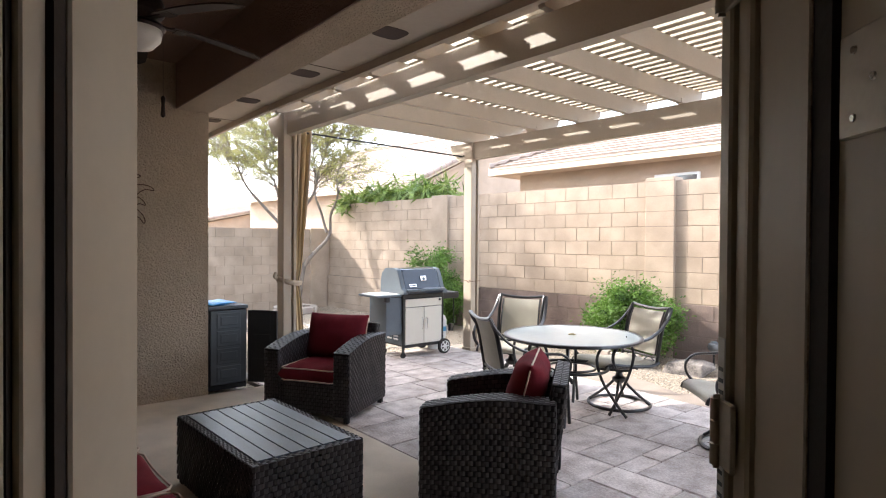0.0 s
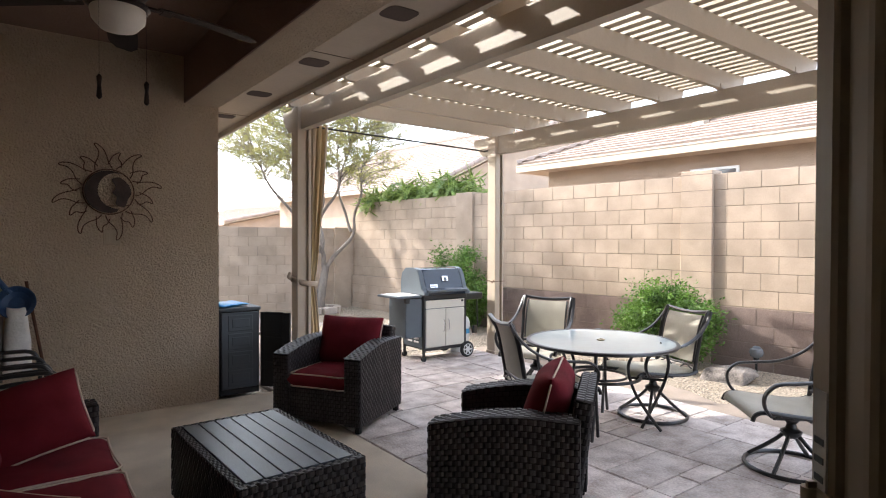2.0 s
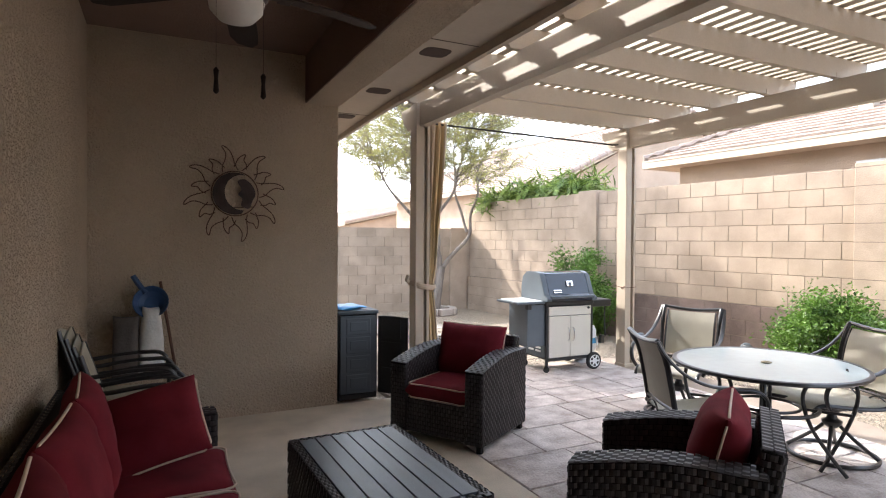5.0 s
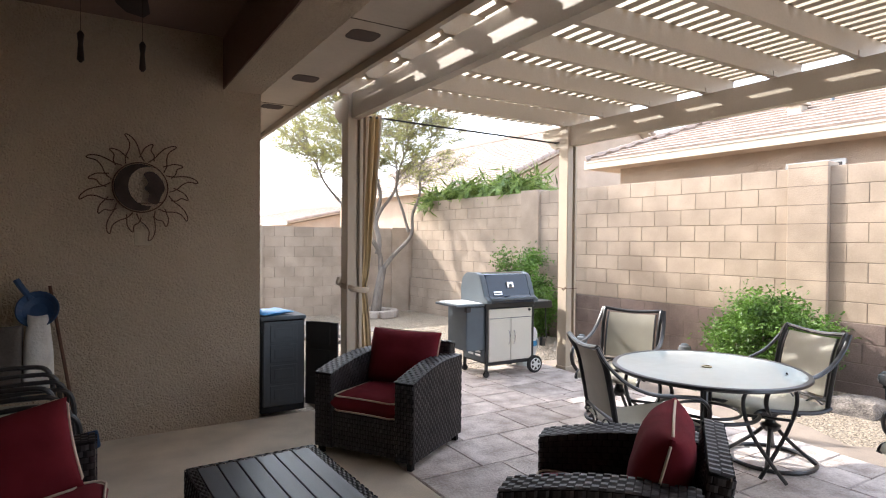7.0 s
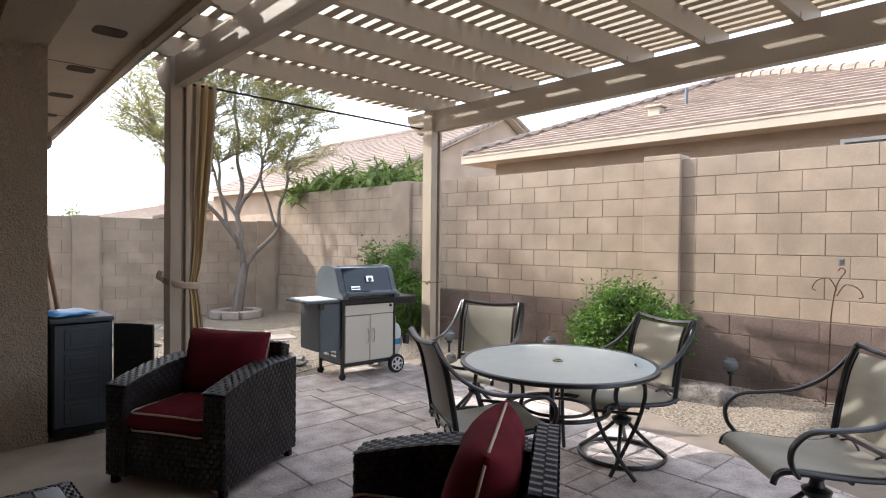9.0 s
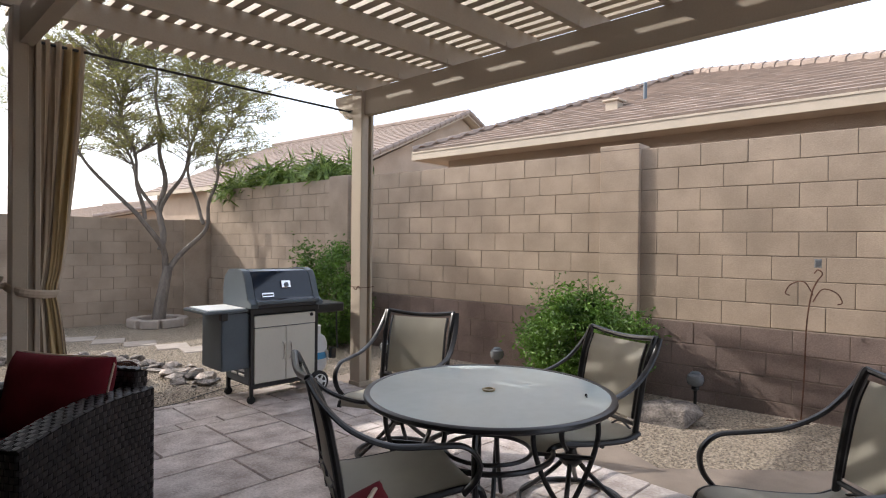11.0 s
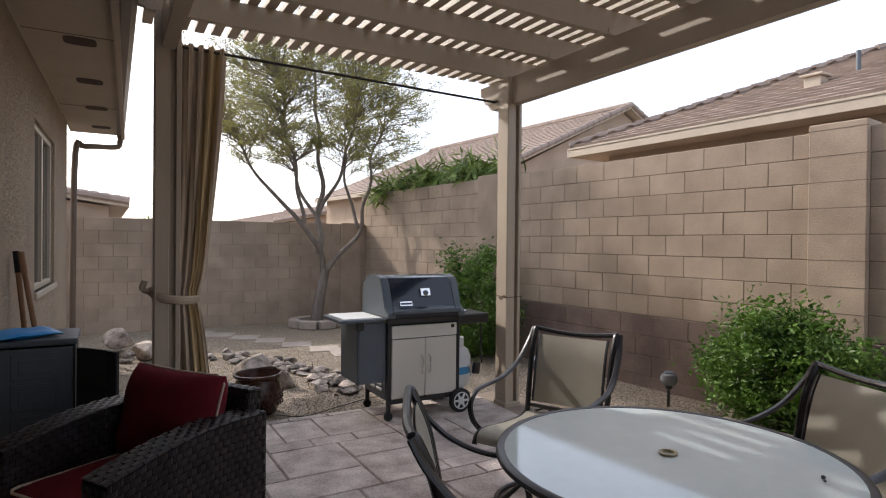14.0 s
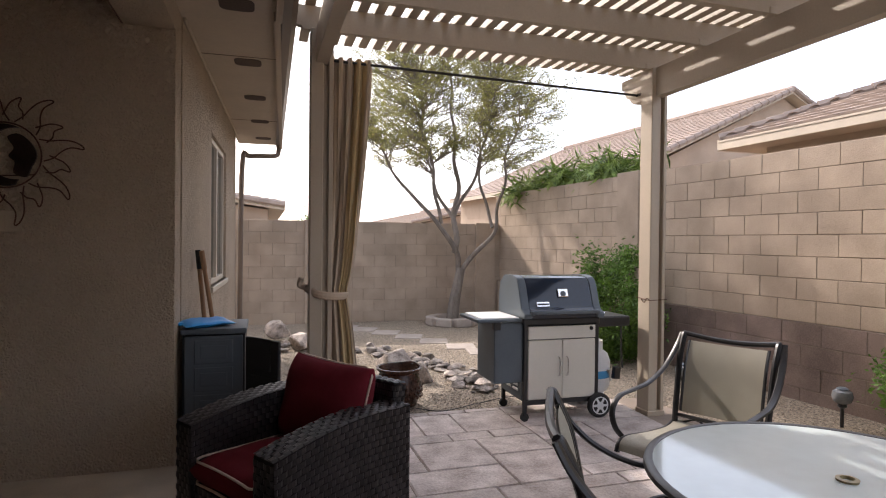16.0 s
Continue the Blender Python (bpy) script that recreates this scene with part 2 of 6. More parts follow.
# ---- ground ----
structure("slab", prism([(-0.5, 1.3), (0.5, 0.4), (1.99, -1.2), (1.99, 5.67), (-0.5, 5.67)], -0.1, 0.0), SLAB, "concrete patio slab")
structure("paver_bed", prism([(1.99, -3.0), (6.2, -3.0), (6.2, 1.7), (5.05, 2.92), (5.25, 3.3), (5.45, 4.4), (5.25, 6.3), (3.1, 6.35), (1.99, 6.35)], -0.1, -0.012), SAND, "sand bed of the paved patio")
structure("ground", box(-80, 80, -80, 80, -0.3, -0.05), GRAVEL, "tan gravel yard")

# ---- block walls ----
WA = math.atan(0.078)
WM = Matrix.Translation((7.05, 2.43, 0)) @ Matrix.Rotation(WA, 4, "Z")   # local y runs along the wall, x away from the yard
LEDGE = 0.675
WTOP = LEDGE + 8 * 0.203
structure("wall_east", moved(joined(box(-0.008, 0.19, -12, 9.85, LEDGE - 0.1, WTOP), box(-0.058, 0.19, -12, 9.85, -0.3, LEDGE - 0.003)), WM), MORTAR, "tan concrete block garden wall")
pil = WM @ Vector((0, 1.72, 0))
structure("pilaster", moved(box(-0.07, 0.2, 1.52, 1.92, -0.2, WTOP + 0.05, 0.006), WM), BLOCK, "block pilaster of the garden wall")
structure("pilaster", moved(box(-0.07, 0.2, 5.75, 6.17, -0.2, WTOP + 0.03, 0.006), WM), BLOCK, "block pilaster of the garden wall")
structure("wall_back", box(-6, 6.35, 12.09, 12.3, -0.3, 1.73), MORTAR, "tan concrete block back wall")

# ---- pergola ----
def pergola():
    t = thing("pergola", pose(0, 0, 0), "tan painted lattice pergola on posts over the paved patio", "pergola")
    for x in (2.26, 4.95):
        # a post with a deep groove down its south side
        part("post", joined(box(x, x + 0.085, 5.80, 5.95, -0.05, 2.81, 0.005), box(x + 0.08, x + 0.125, 5.845, 5.948, -0.05, 2.808), box(x + 0.12, x + 0.15, 5.802, 5.95, -0.05, 2.809, 0.004)), PERGOLA, t)
        beam = bmesh.new()
        prof = [(-3.0, 2.58), (6.10, 2.58), (6.13, 2.60), (6.16, 2.635), (6.20, 2.65), (6.22, 2.68), (6.235, 2.72), (6.27, 2.735), (6.275, 2.81), (-3.0, 2.81)]
        A, B = [beam.verts.new((x + 0.035, y, z)) for y, z in prof], [beam.verts.new((x + 0.115, y, z)) for y, z in prof]
        for k in range(len(prof)):
            beam.faces.new((A[k], A[(k + 1) % len(prof)], B[(k + 1) % len(prof)], B[k]))
        beam.faces.new(A)
        beam.faces.new(B[::-1])
        bmesh.ops.recalc_face_normals(beam, faces=beam.faces[:])
        part("beam", beam, PERGOLA, t)
        part("post_foot", box(x - 0.008, x + 0.158, 5.792, 5.958, -0.05, 0.03, 0.006), PERGOLA, t)
    for i in range(14):
        y = 5.87 - 0.6 * i
        raf = bmesh.new()
        prof = [(2.10, 2.97), (2.10, 2.925), (2.125, 2.90), (2.13, 2.865), (2.165, 2.835), (2.20, 2.83), (2.21, 2.81), (5.21, 2.81), (5.23, 2.835), (5.27, 2.85), (5.30, 2.89), (5.34, 2.91), (5.345, 2.97)]
        A, B = [raf.verts.new((x, y - 0.025, z)) for x, z in prof], [raf.verts.new((x, y + 0.025, z)) for x, z in prof]
        for k in range(len(prof)):
            raf.faces.new((A[k], A[(k + 1) % len(prof)], B[(k + 1) % len(prof)], B[k]))
        raf.faces.new(A)
        raf.faces.new(B[::-1])
        bmesh.ops.recalc_face_normals(raf, faces=raf.faces[:])
        rafter = part("rafter", raf, PERGOLA, t)
        for bx in (2.405, 4.945):
            part("bracket", box(bx - 0.03, bx + 0.03, y - 0.03, y + 0.03, 2.805, 2.85, 0.003), PERGOLA, rafter)
    for i in range(27):
        x = 2.222 + 0.118 * i
        part("slat", box(x, x + 0.07, -2.2, 6.60, 2.972, 3.015), PERGOLA, t)
    part("slat", box(2.125, 2.155, -2.2, 6.60, 2.972, 3.015), PERGOLA, t)
    return t


pergola()

# ---- furniture materials ----
WICKER = material("dark_wicker", (0.013, 0.0105, 0.011), 0.44, var=0.45, scale=9, grain=120, bump=0.25, depth=0.001, second=(0.028, 0.0225, 0.0235))
WICKER_CORE = material("wicker_core", (0.008, 0.006, 0.006), 0.9, var=0.2)
SLATTOP = material("grey_slat", (0.062, 0.076, 0.094), 0.36, var=0.18, grain=90, bump=0.2, depth=0.001, stretch=(6, 0.6, 6))
RED = material("red_fabric", (0.150, 0.016, 0.024), 0.95, var=0.2, scale=7, grain=500, bump=0.35, depth=0.0012, spec=0.15)
PIPING = material("cream_piping", (0.62, 0.50, 0.40), 0.9, var=0.08, grain=300)
IRON = material("bronze_metal", (0.038, 0.037, 0.038), 0.30, metal=0.4, var=0.15, grain=60, bump=0.05)
SLING = material("sling_mesh", (0.36, 0.335, 0.27), 0.6, var=0.08, scale=5, grain=420, bump=0.5, depth=0.0015)
FROST = material("frosted_glass", (0.65, 0.74, 0.735), 0.06, var=0.05, scale=2, grain=20, bump=0.03, depth=0.001, spec=1.0)
CREAM = material("cream_enamel", (0.66, 0.63, 0.55), 0.4, var=0.04, grain=60, bump=0.03)
GRILLBLACK = material("black_enamel", (0.018, 0.018, 0.019), 0.35, var=0.2, bump=0.05)
NAVY = material("navy_enamel", (0.010, 0.019, 0.036), 0.09, var=0.15, grain=30, bump=0.02)
GREYCAST = material("grey_cast", (0.095, 0.118, 0.138), 0.5, var=0.12, grain=90, bump=0.15, depth=0.001)
CHROME = material("chrome", (0.75, 0.75, 0.75), 0.18, metal=1.0, var=0.04, bump=0.02)
WHITEP = material("white_plastic", (0.72, 0.73, 0.72), 0.4, var=0.05, bump=0.03)
TANKW = material("tank_paint", (0.70, 0.71, 0.70), 0.45, var=0.06, scale=8, bump=0.08)
BLUE = material("blue_plastic", (0.02, 0.30, 0.72), 0.4, var=0.1, bump=0.05)
DKBLUE = material("dark_blue_plastic", (0.02, 0.06, 0.15), 0.45, var=0.1, bump=0.05)
TANKBLUE = material("label_blue", (0.06, 0.30, 0.55), 0.5, var=0.1)
RUBBER = material("rubber", (0.02, 0.02, 0.02), 0.8, var=0.2)
CABINET = material("slate_plastic", (0.075, 0.09, 0.105), 0.55, var=0.1, grain=120, bump=0.12, depth=0.001)
CABDARK = material("black_plastic", (0.018, 0.02, 0.023), 0.6, var=0.15)
CURTAIN = material("tan_canvas", (0.47, 0.385, 0.295), 0.95, var=0.1, scale=4, grain=350, bump=0.25, depth=0.001, spec=0.1)
# same canvas, the glow of light through it put into the colour
CURTAIN2 = material("backlit_canvas", (0.55, 0.42, 0.235), 0.9, var=0.08, grain=350, bump=0.2, depth=0.001)
FANWOOD = material("dark_fan_wood", (0.028, 0.016, 0.012), 0.75, var=0.3, grain=50, stretch=(1, 1, 1))
BOWL = material("opal_glass", (0.70, 0.68, 0.63), 0.3, var=0.04, bump=0.0)
POT = material("glazed_pot", (0.055, 0.022, 0.014), 0.22, var=0.5, scale=22, grain=70, bump=0.5, depth=0.006)
ROCK = material("rock", (0.10, 0.085, 0.077), 0.9, var=0.5, scale=9, grain=60, bump=0.8, depth=0.012, second=(0.25, 0.22, 0.195), rand=0.45)
PALEROCK = material("pale_rock", (0.27, 0.215, 0.18), 0.9, var=0.45, scale=9, grain=60, bump=0.9, depth=0.014, second=(0.42, 0.36, 0.31), rand=0.2)
STEPPER = material("stepping_stone", (0.42, 0.36, 0.31), 0.9, var=0.15, scale=6, grain=90, bump=0.4, rand=0.08)
BARK = material("bark", (0.19, 0.16, 0.135), 0.95, var=0.3, scale=10, grain=60, bump=0.7, depth=0.01, stretch=(1, 1, 0.3))
LEAF = foliage_material("bush_leaf", (0.030, 0.085, 0.011), (0.120, 0.225, 0.032), 0.28)
TREELEAF = foliage_material("tree_leaf", (0.20, 0.235, 0.065), (0.36, 0.33, 0.12), 0.55)
PALM = foliage_material("palm_leaf", (0.085, 0.165, 0.03), (0.25, 0.33, 0.08), 0.35)
RUST = material("rusty_iron", (0.09, 0.035, 0.018), 0.8, var=0.4, scale=14, grain=90, bump=0.3)
SUNDARK = material("dark_bronze", (0.035, 0.022, 0.018), 0.35, metal=0.6, var=0.5, scale=12, bump=0.3)
FRAMEMAT = material("door_paint", (0.52, 0.45, 0.345), 0.45, var=0.05, grain=30, bump=0.04)
BRASSY = material("painted_hinge", (0.50, 0.45, 0.37), 0.4, metal=0.2, var=0.1)
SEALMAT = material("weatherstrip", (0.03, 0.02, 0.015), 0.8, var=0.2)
GLASS = material("window_glass", (0.03, 0.035, 0.04), 0.04, var=0.05, bump=0.0, spec=1.0)
WINFRAME = material("window_frame", (0.55, 0.48, 0.38), 0.5, var=0.05)
WOODTOOL = material("tool_wood", (0.30, 0.16, 0.08), 0.6, var=0.25, stretch=(1, 1, 0.2))
BAGWHITE = material("white_bag", (0.62, 0.62, 0.60), 0.6, var=0.1, scale=9, bump=0.3, depth=0.01)
VENT = material("vent_mesh", (0.08, 0.055, 0.045), 0.9, var=0.2)
GUTTER = material("gutter_metal", (0.17, 0.125, 0.095), 0.4, var=0.08)
ROD = material("black_rod", (0.02, 0.018, 0.018), 0.5)
LAMPGLASS = material("lamp_glass", (0.17, 0.18, 0.19), 0.15, var=0.2)


def mesh_part(name, verts, faces, mat, parent=None, label=""):
    me = bpy.data.meshes.new(name)
    me.from_pydata(verts, [], faces)
    me.update()
    me.materials.append(mat)
    ob = new(name, me)
    if parent is not None:
        ob.parent = parent
    if label:
        ob["label"] = label
    return ob


def weave_data(fn, width, height, pu=0.042, pv=0.027, lift=0.005):
    """Flat strands that go over and under, on a surface fn(u, v) -> (point, normal) or None past its edge."""
    V, F = [], []
    nu, nv = max(2, int(width / pu)), max(2, int(height / pv))
    for j in range(nv):
        for i in range(-1, nu + 1):
            u0 = (i + 0.5 * (j % 2)) / nu
            u1 = u0 + 0.92 / nu
            u0, u1 = max(0.0, u0), min(1.0, u1)
            if u1 - u0 < 0.2 / nu:
                continue
            v0, v1 = (j + 0.06) / nv, (j + 0.94) / nv
            base = len(V)
            ok = True
            for k, u in enumerate((u0, u0 * 0.7 + u1 * 0.3, u0 * 0.3 + u1 * 0.7, u1)):
                for v in (v0, v1):
                    r = fn(u, v)
                    if r is None:
                        ok = False
                        break
                    p, n = r
                    V.append(tuple(Vector(p) + Vector(n) * (lift if k in (1, 2) else -0.001)))
                if not ok:
                    break
            if not ok:
                del V[base:]
                continue
            for k in range(3):
                F.append((base + 2 * k, base + 2 * k + 2, base + 2 * k + 3, base + 2 * k + 1))
    return V, F


def weave(name, pieces, parent):
    V, F = [], []
    for fn, w, h in pieces:
        v, f = weave_data(fn, w, h)
        o = len(V)
        V += v
        F += [tuple(a + o for a in q) for q in f]
    ob = mesh_part(name, V, F, WICKER, parent)
    ob["kind"] = "stuff"
    return ob


def panel(a, b, c):
    """A flat patch: a the corner, b along, c up."""
    a, b, c = Vector(a), Vector(b), Vector(c)
    n = (b - a).cross(c - a).normalized()
    return (lambda u, v: (a + (b - a) * u + (c - a) * v, n)), (b - a).length, (c - a).length


def cushion(w, d, h, n=16, power=6, sag=0.0):
    """A stuffed cushion round the origin, flat in xy."""
    b = bmesh.new()
    grid = {}
    for s in (1, -1):
        for i in range(n + 1):
            for j in range(n + 1):
                u, v = -math.cos(math.pi * i / n), -math.cos(math.pi * j / n)
                if s < 0 and (i in (0, n) or j in (0, n)):
                    grid[s, i, j] = grid[1, i, j]
                    continue
                e = max(0.0, (1 - abs(u) ** power) * (1 - abs(v) ** power)) ** 0.5
                pinch = 1 - 0.035 * (1 - max(abs(u), abs(v)) ** 2)
                x, y = u * w / 2 * (1 - 0.05 * (1 - v * v) * abs(u) ** 3), v * d / 2 * (1 - 0.05 * (1 - u * u) * abs(v) ** 3)
                wob = 0.012 * noise.noise((x * 9 + s, y * 9, h * 7)) + 0.006 * noise.noise((x * 24 + s, y * 14, h * 31))
                grid[s, i, j] = b.verts.new((x, y, s * (h / 2 * e + wob * e) - sag * (1 - u * u) * (1 - v * v)))
    for s in (1, -1):
        for i in range(n):
            for j in range(n):
                q = (grid[s, i, j], grid[s, i + 1, j], grid[s, i + 1, j + 1], grid[s, i, j + 1])
                if len(set(q)) == 4:
                    b.faces.new(q if s > 0 else q[::-1])
    return b


def seam(w, d, z=0.0, r=0.006, inset=0.0):
    """Piping round a cushion's outline."""
    pts = []
    n = 11
    for side in range(4):
        for k in range(n):
            t = -1 + 2 * k / n
            u, v = ((t, -1), (1, t), (-t, 1), (-1, -t))[side]
            x = u * (w / 2 - inset) * (1 - 0.05 * (1 - v * v) * abs(u) ** 3)
            y = v * (d / 2 - inset) * (1 - 0.05 * (1 - u * u) * abs(v) ** 3)
            cr = 0.93 if abs(u) > 0.9 and abs(v) > 0.9 else 1.0
            pts.append((x * cr, y * cr, z))
    return tube(pts, r, 6, True)


def put_cushion(name, parent, m, w, d, h, box_seams=False, label="deep red cushion with cream piping"):
    """A cushion with its piping, as a part of a seat or (parent None) a thing."""
    if parent is None:
        c = smooth(part(name, cushion(w, d, h, 16, 2.4), RED))
        tagged(c, label, "cushion")
    else:
        c = smooth(part(name, cushion(w, d, h, power=9 if box_seams else 4), RED, parent, label))
    c.matrix_local = m
    for z in ((h * 0.36, -h * 0.36) if box_seams else (0.0,)):
        smooth(part("piping", seam(w, d, z, 0.0055, 0.006 if box_seams else -0.002), PIPING, c, "cream piping"), 80)
    return c


# ---- wicker armchair ----
def arm_top(x):
    """Height of the arm's arched top; x from the front (+0.36) to the back (-0.36)."""
    t = (0.36 - x) / 0.72
    return 0.56 + 0.075 * math.sin(min(1.0, t * 1.15) * math.pi * 0.62)


def armchair(m, label):
    t = thing("wicker_armchair", m, label, "armchair", "wicker armchairs")
    for s in (-1, 1):
        # arm: a side panel with an arched top, front post included
        b = bmesh.new()
        y0, y1 = s * 0.255, s * 0.39
        n = 14
        prof = [(0.36 - 0.72 * k / n, arm_top(0.36 - 0.72 * k / n)) for k in range(n + 1)]
        rows = []
        for y in (y0, y1):
            rows.append(([b.verts.new((x, y, 0.055)) for x, z in prof], [b.verts.new((x, y, z)) for x, z in prof]))
        for k in range(n):
            (l0, h0), (l1, h1) = rows
            for q in ((l0[k], l0[k + 1], h0[k + 1], h0[k]), (l1[k + 1], l1[k], h1[k], h1[k + 1]), (h0[k], h0[k + 1], h1[k + 1], h1[k]), (l0[k + 1], l0[k], l1[k], l1[k + 1])):
                b.faces.new(q)
        for k in (0, n):
            q = (rows[0][0][k], rows[0][1][k], rows[1][1][k], rows[1][0][k])
            b.faces.new(q)
        bmesh.ops.recalc_face_normals(b, faces=b.faces[:])
        arm = part("arm", b, WICKER_CORE, t)

        def outer(u, v, s=s):
            x = 0.36 - 0.72 * u
            return ((x, s * 0.391, 0.055 + (arm_top(x) - 0.055) * v), (0, s, 0))

        def inner(u, v, s=s):
            x = 0.36 - 0.66 * u
            return ((x, s * 0.254, 0.30 + (arm_top(x) - 0.30) * v), (0, -s, 0))

        def top(u, v, s=s):
            x = 0.365 - 0.72 * v
            return ((x, s * (0.245 + 0.15 * u), arm_top(x) + 0.004), (0, 0, 1))

        def front(u, v, s=s):
            return ((0.362, s * (0.255 + 0.135 * u), 0.055 + 0.495 * v), (1, 0, 0))
        weave("weave", [(outer, 0.72, 0.54), (inner, 0.66, 0.3), (top, 0.15, 0.72), (front, 0.135, 0.495)], arm)
        part("leg", moved(box(-0.02, 0.02, -0.02, 0.02, 0, 0.1, 0.004), pose(0.325, s * 0.355, 0)), WICKER_CORE, t)
        part("leg", moved(box(-0.02, 0.02, -0.02, 0.02, 0, 0.1, 0.004), pose(-0.325, s * 0.355, 0)), WICKER_CORE, t)
    seat = part("seat_base", box(-0.33, 0.34, -0.255, 0.255, 0.06, 0.30, 0.01), WICKER_CORE, t)
    weave("weave", [panel((0.342, -0.255, 0.06), (0.342, 0.255, 0.06), (0.342, -0.255, 0.30))], seat)
    back = part("backrest", moved(box(-0.04, 0.04, -0.31, 0.31, 0.0, 0.61, 0.03, 2), pose(-0.30, 0, 0.11, 0, -7, 0)), WICKER_CORE, t)
    ca, sa = math.cos(radians(7)), math.sin(radians(7))
    ax, az = lambda z, o: -0.30 - sa * z + ca * o, lambda z, o: 0.11 + ca * z + sa * o
    weave("weave", [panel((ax(0, -0.042), 0.31, az(0, -0.042)), (ax(0, -0.042), -0.31, az(0, -0.042)), (ax(0.60, -0.042), 0.31, az(0.60, -0.042))),
                    panel((ax(0.1, 0.042), -0.31, az(0.1, 0.042)), (ax(0.1, 0.042), 0.31, az(0.1, 0.042)), (ax(0.60, 0.042), -0.31, az(0.60, 0.042))),
                    panel((ax(0.611, 0.04), -0.31, az(0.611, 0.04)), (ax(0.611, 0.04), 0.31, az(0.611, 0.04)), (ax(0.611, -0.04), -0.31, az(0.611, -0.04))),
                    panel((ax(0, 0.04), 0.311, az(0, 0.04)), (ax(0, -0.04), 0.311, az(0, -0.04)), (ax(0.60, 0.04), 0.311, az(0.60, 0.04))),
                    panel((ax(0, -0.04), -0.311, az(0, -0.04)), (ax(0, 0.04), -0.311, az(0, 0.04)), (ax(0.60, -0.04), -0.311, az(0.60, -0.04)))], back)
    put_cushion("seat_cushion", t, pose(0.065, 0, 0.365), 0.60, 0.52, 0.135, True, "deep red seat cushion with cream piping")
    put_cushion("back_cushion", t, pose(-0.175, 0, 0.60, 0, 76, 0), 0.42, 0.58, 0.215, False, "deep red back cushion with cream piping")
    return t


armchair(pose(2.105, 4.565, 0, 0, 0, 212), "dark wicker armchair with red cushions beside the paved edge")
armchair(pose(2.066, 2.465, 0, 0, 0, 126), "dark wicker armchair with red cushions, back to the dining table")


# ---- wicker coffee table ----
def coffee_table():
    t = thing("coffee_table", pose(0.975, 3.235, 0, 0, 0, 2), "dark wicker coffee table with a grey slatted top", "table")
    w, d, h = 0.31, 0.525, 0.405
    body = part("body", box(-w, w, -d, d, 0.03, h - 0.012, 0.008), WICKER_CORE, t)
    sides = []
    z0, z1 = 0.03, h - 0.004
    for a, b in (((-w, -d), (w, -d)), ((w, -d), (w, d)), ((w, d), (-w, d)), ((-w, d), (-w, -d))):
        nx, ny = (b[1] - a[1]), -(b[0] - a[0])
        ln = math.hypot(nx, ny)
        o = (nx / ln * 0.002, ny / ln * 0.002)
        sides.append(panel((a[0] + o[0], a[1] + o[1], z0), (b[0] + o[0], b[1] + o[1], z0), (a[0] + o[0], a[1] + o[1], z1)))
    e = 0.045
    z = h - 0.008
    for a, b, c in (((-w, -d), (w, -d), (-w, -d + e)), ((-w, d - e), (w, d - e), (-w, d)), ((-w, -d), (-w + e, -d), (-w, d)), ((w - e, -d), (w, -d), (w - e, d))):
        sides.append(panel((*a, z), (*b, z), (*c, z)))
    weave("weave", sides, body)
    n = 6
    sw = (2 * (w - e) - 0.006 * (n - 1)) / n
    for i in range(n):
        x = -w + e + i * (sw + 0.006)
        part("slat", box(x, x + sw, -d + e, d - e, h - 0.014, h + 0.002, 0.002), SLATTOP, t)
    for x in (-w + 0.03, w - 0.03):
        for y in (-d + 0.03, d - 0.03):
            part("leg", box(x - 0.022, x + 0.022, y - 0.022, y + 0.022, 0, 0.08, 0.004), WICKER_CORE, t)
    return t


coffee_table()


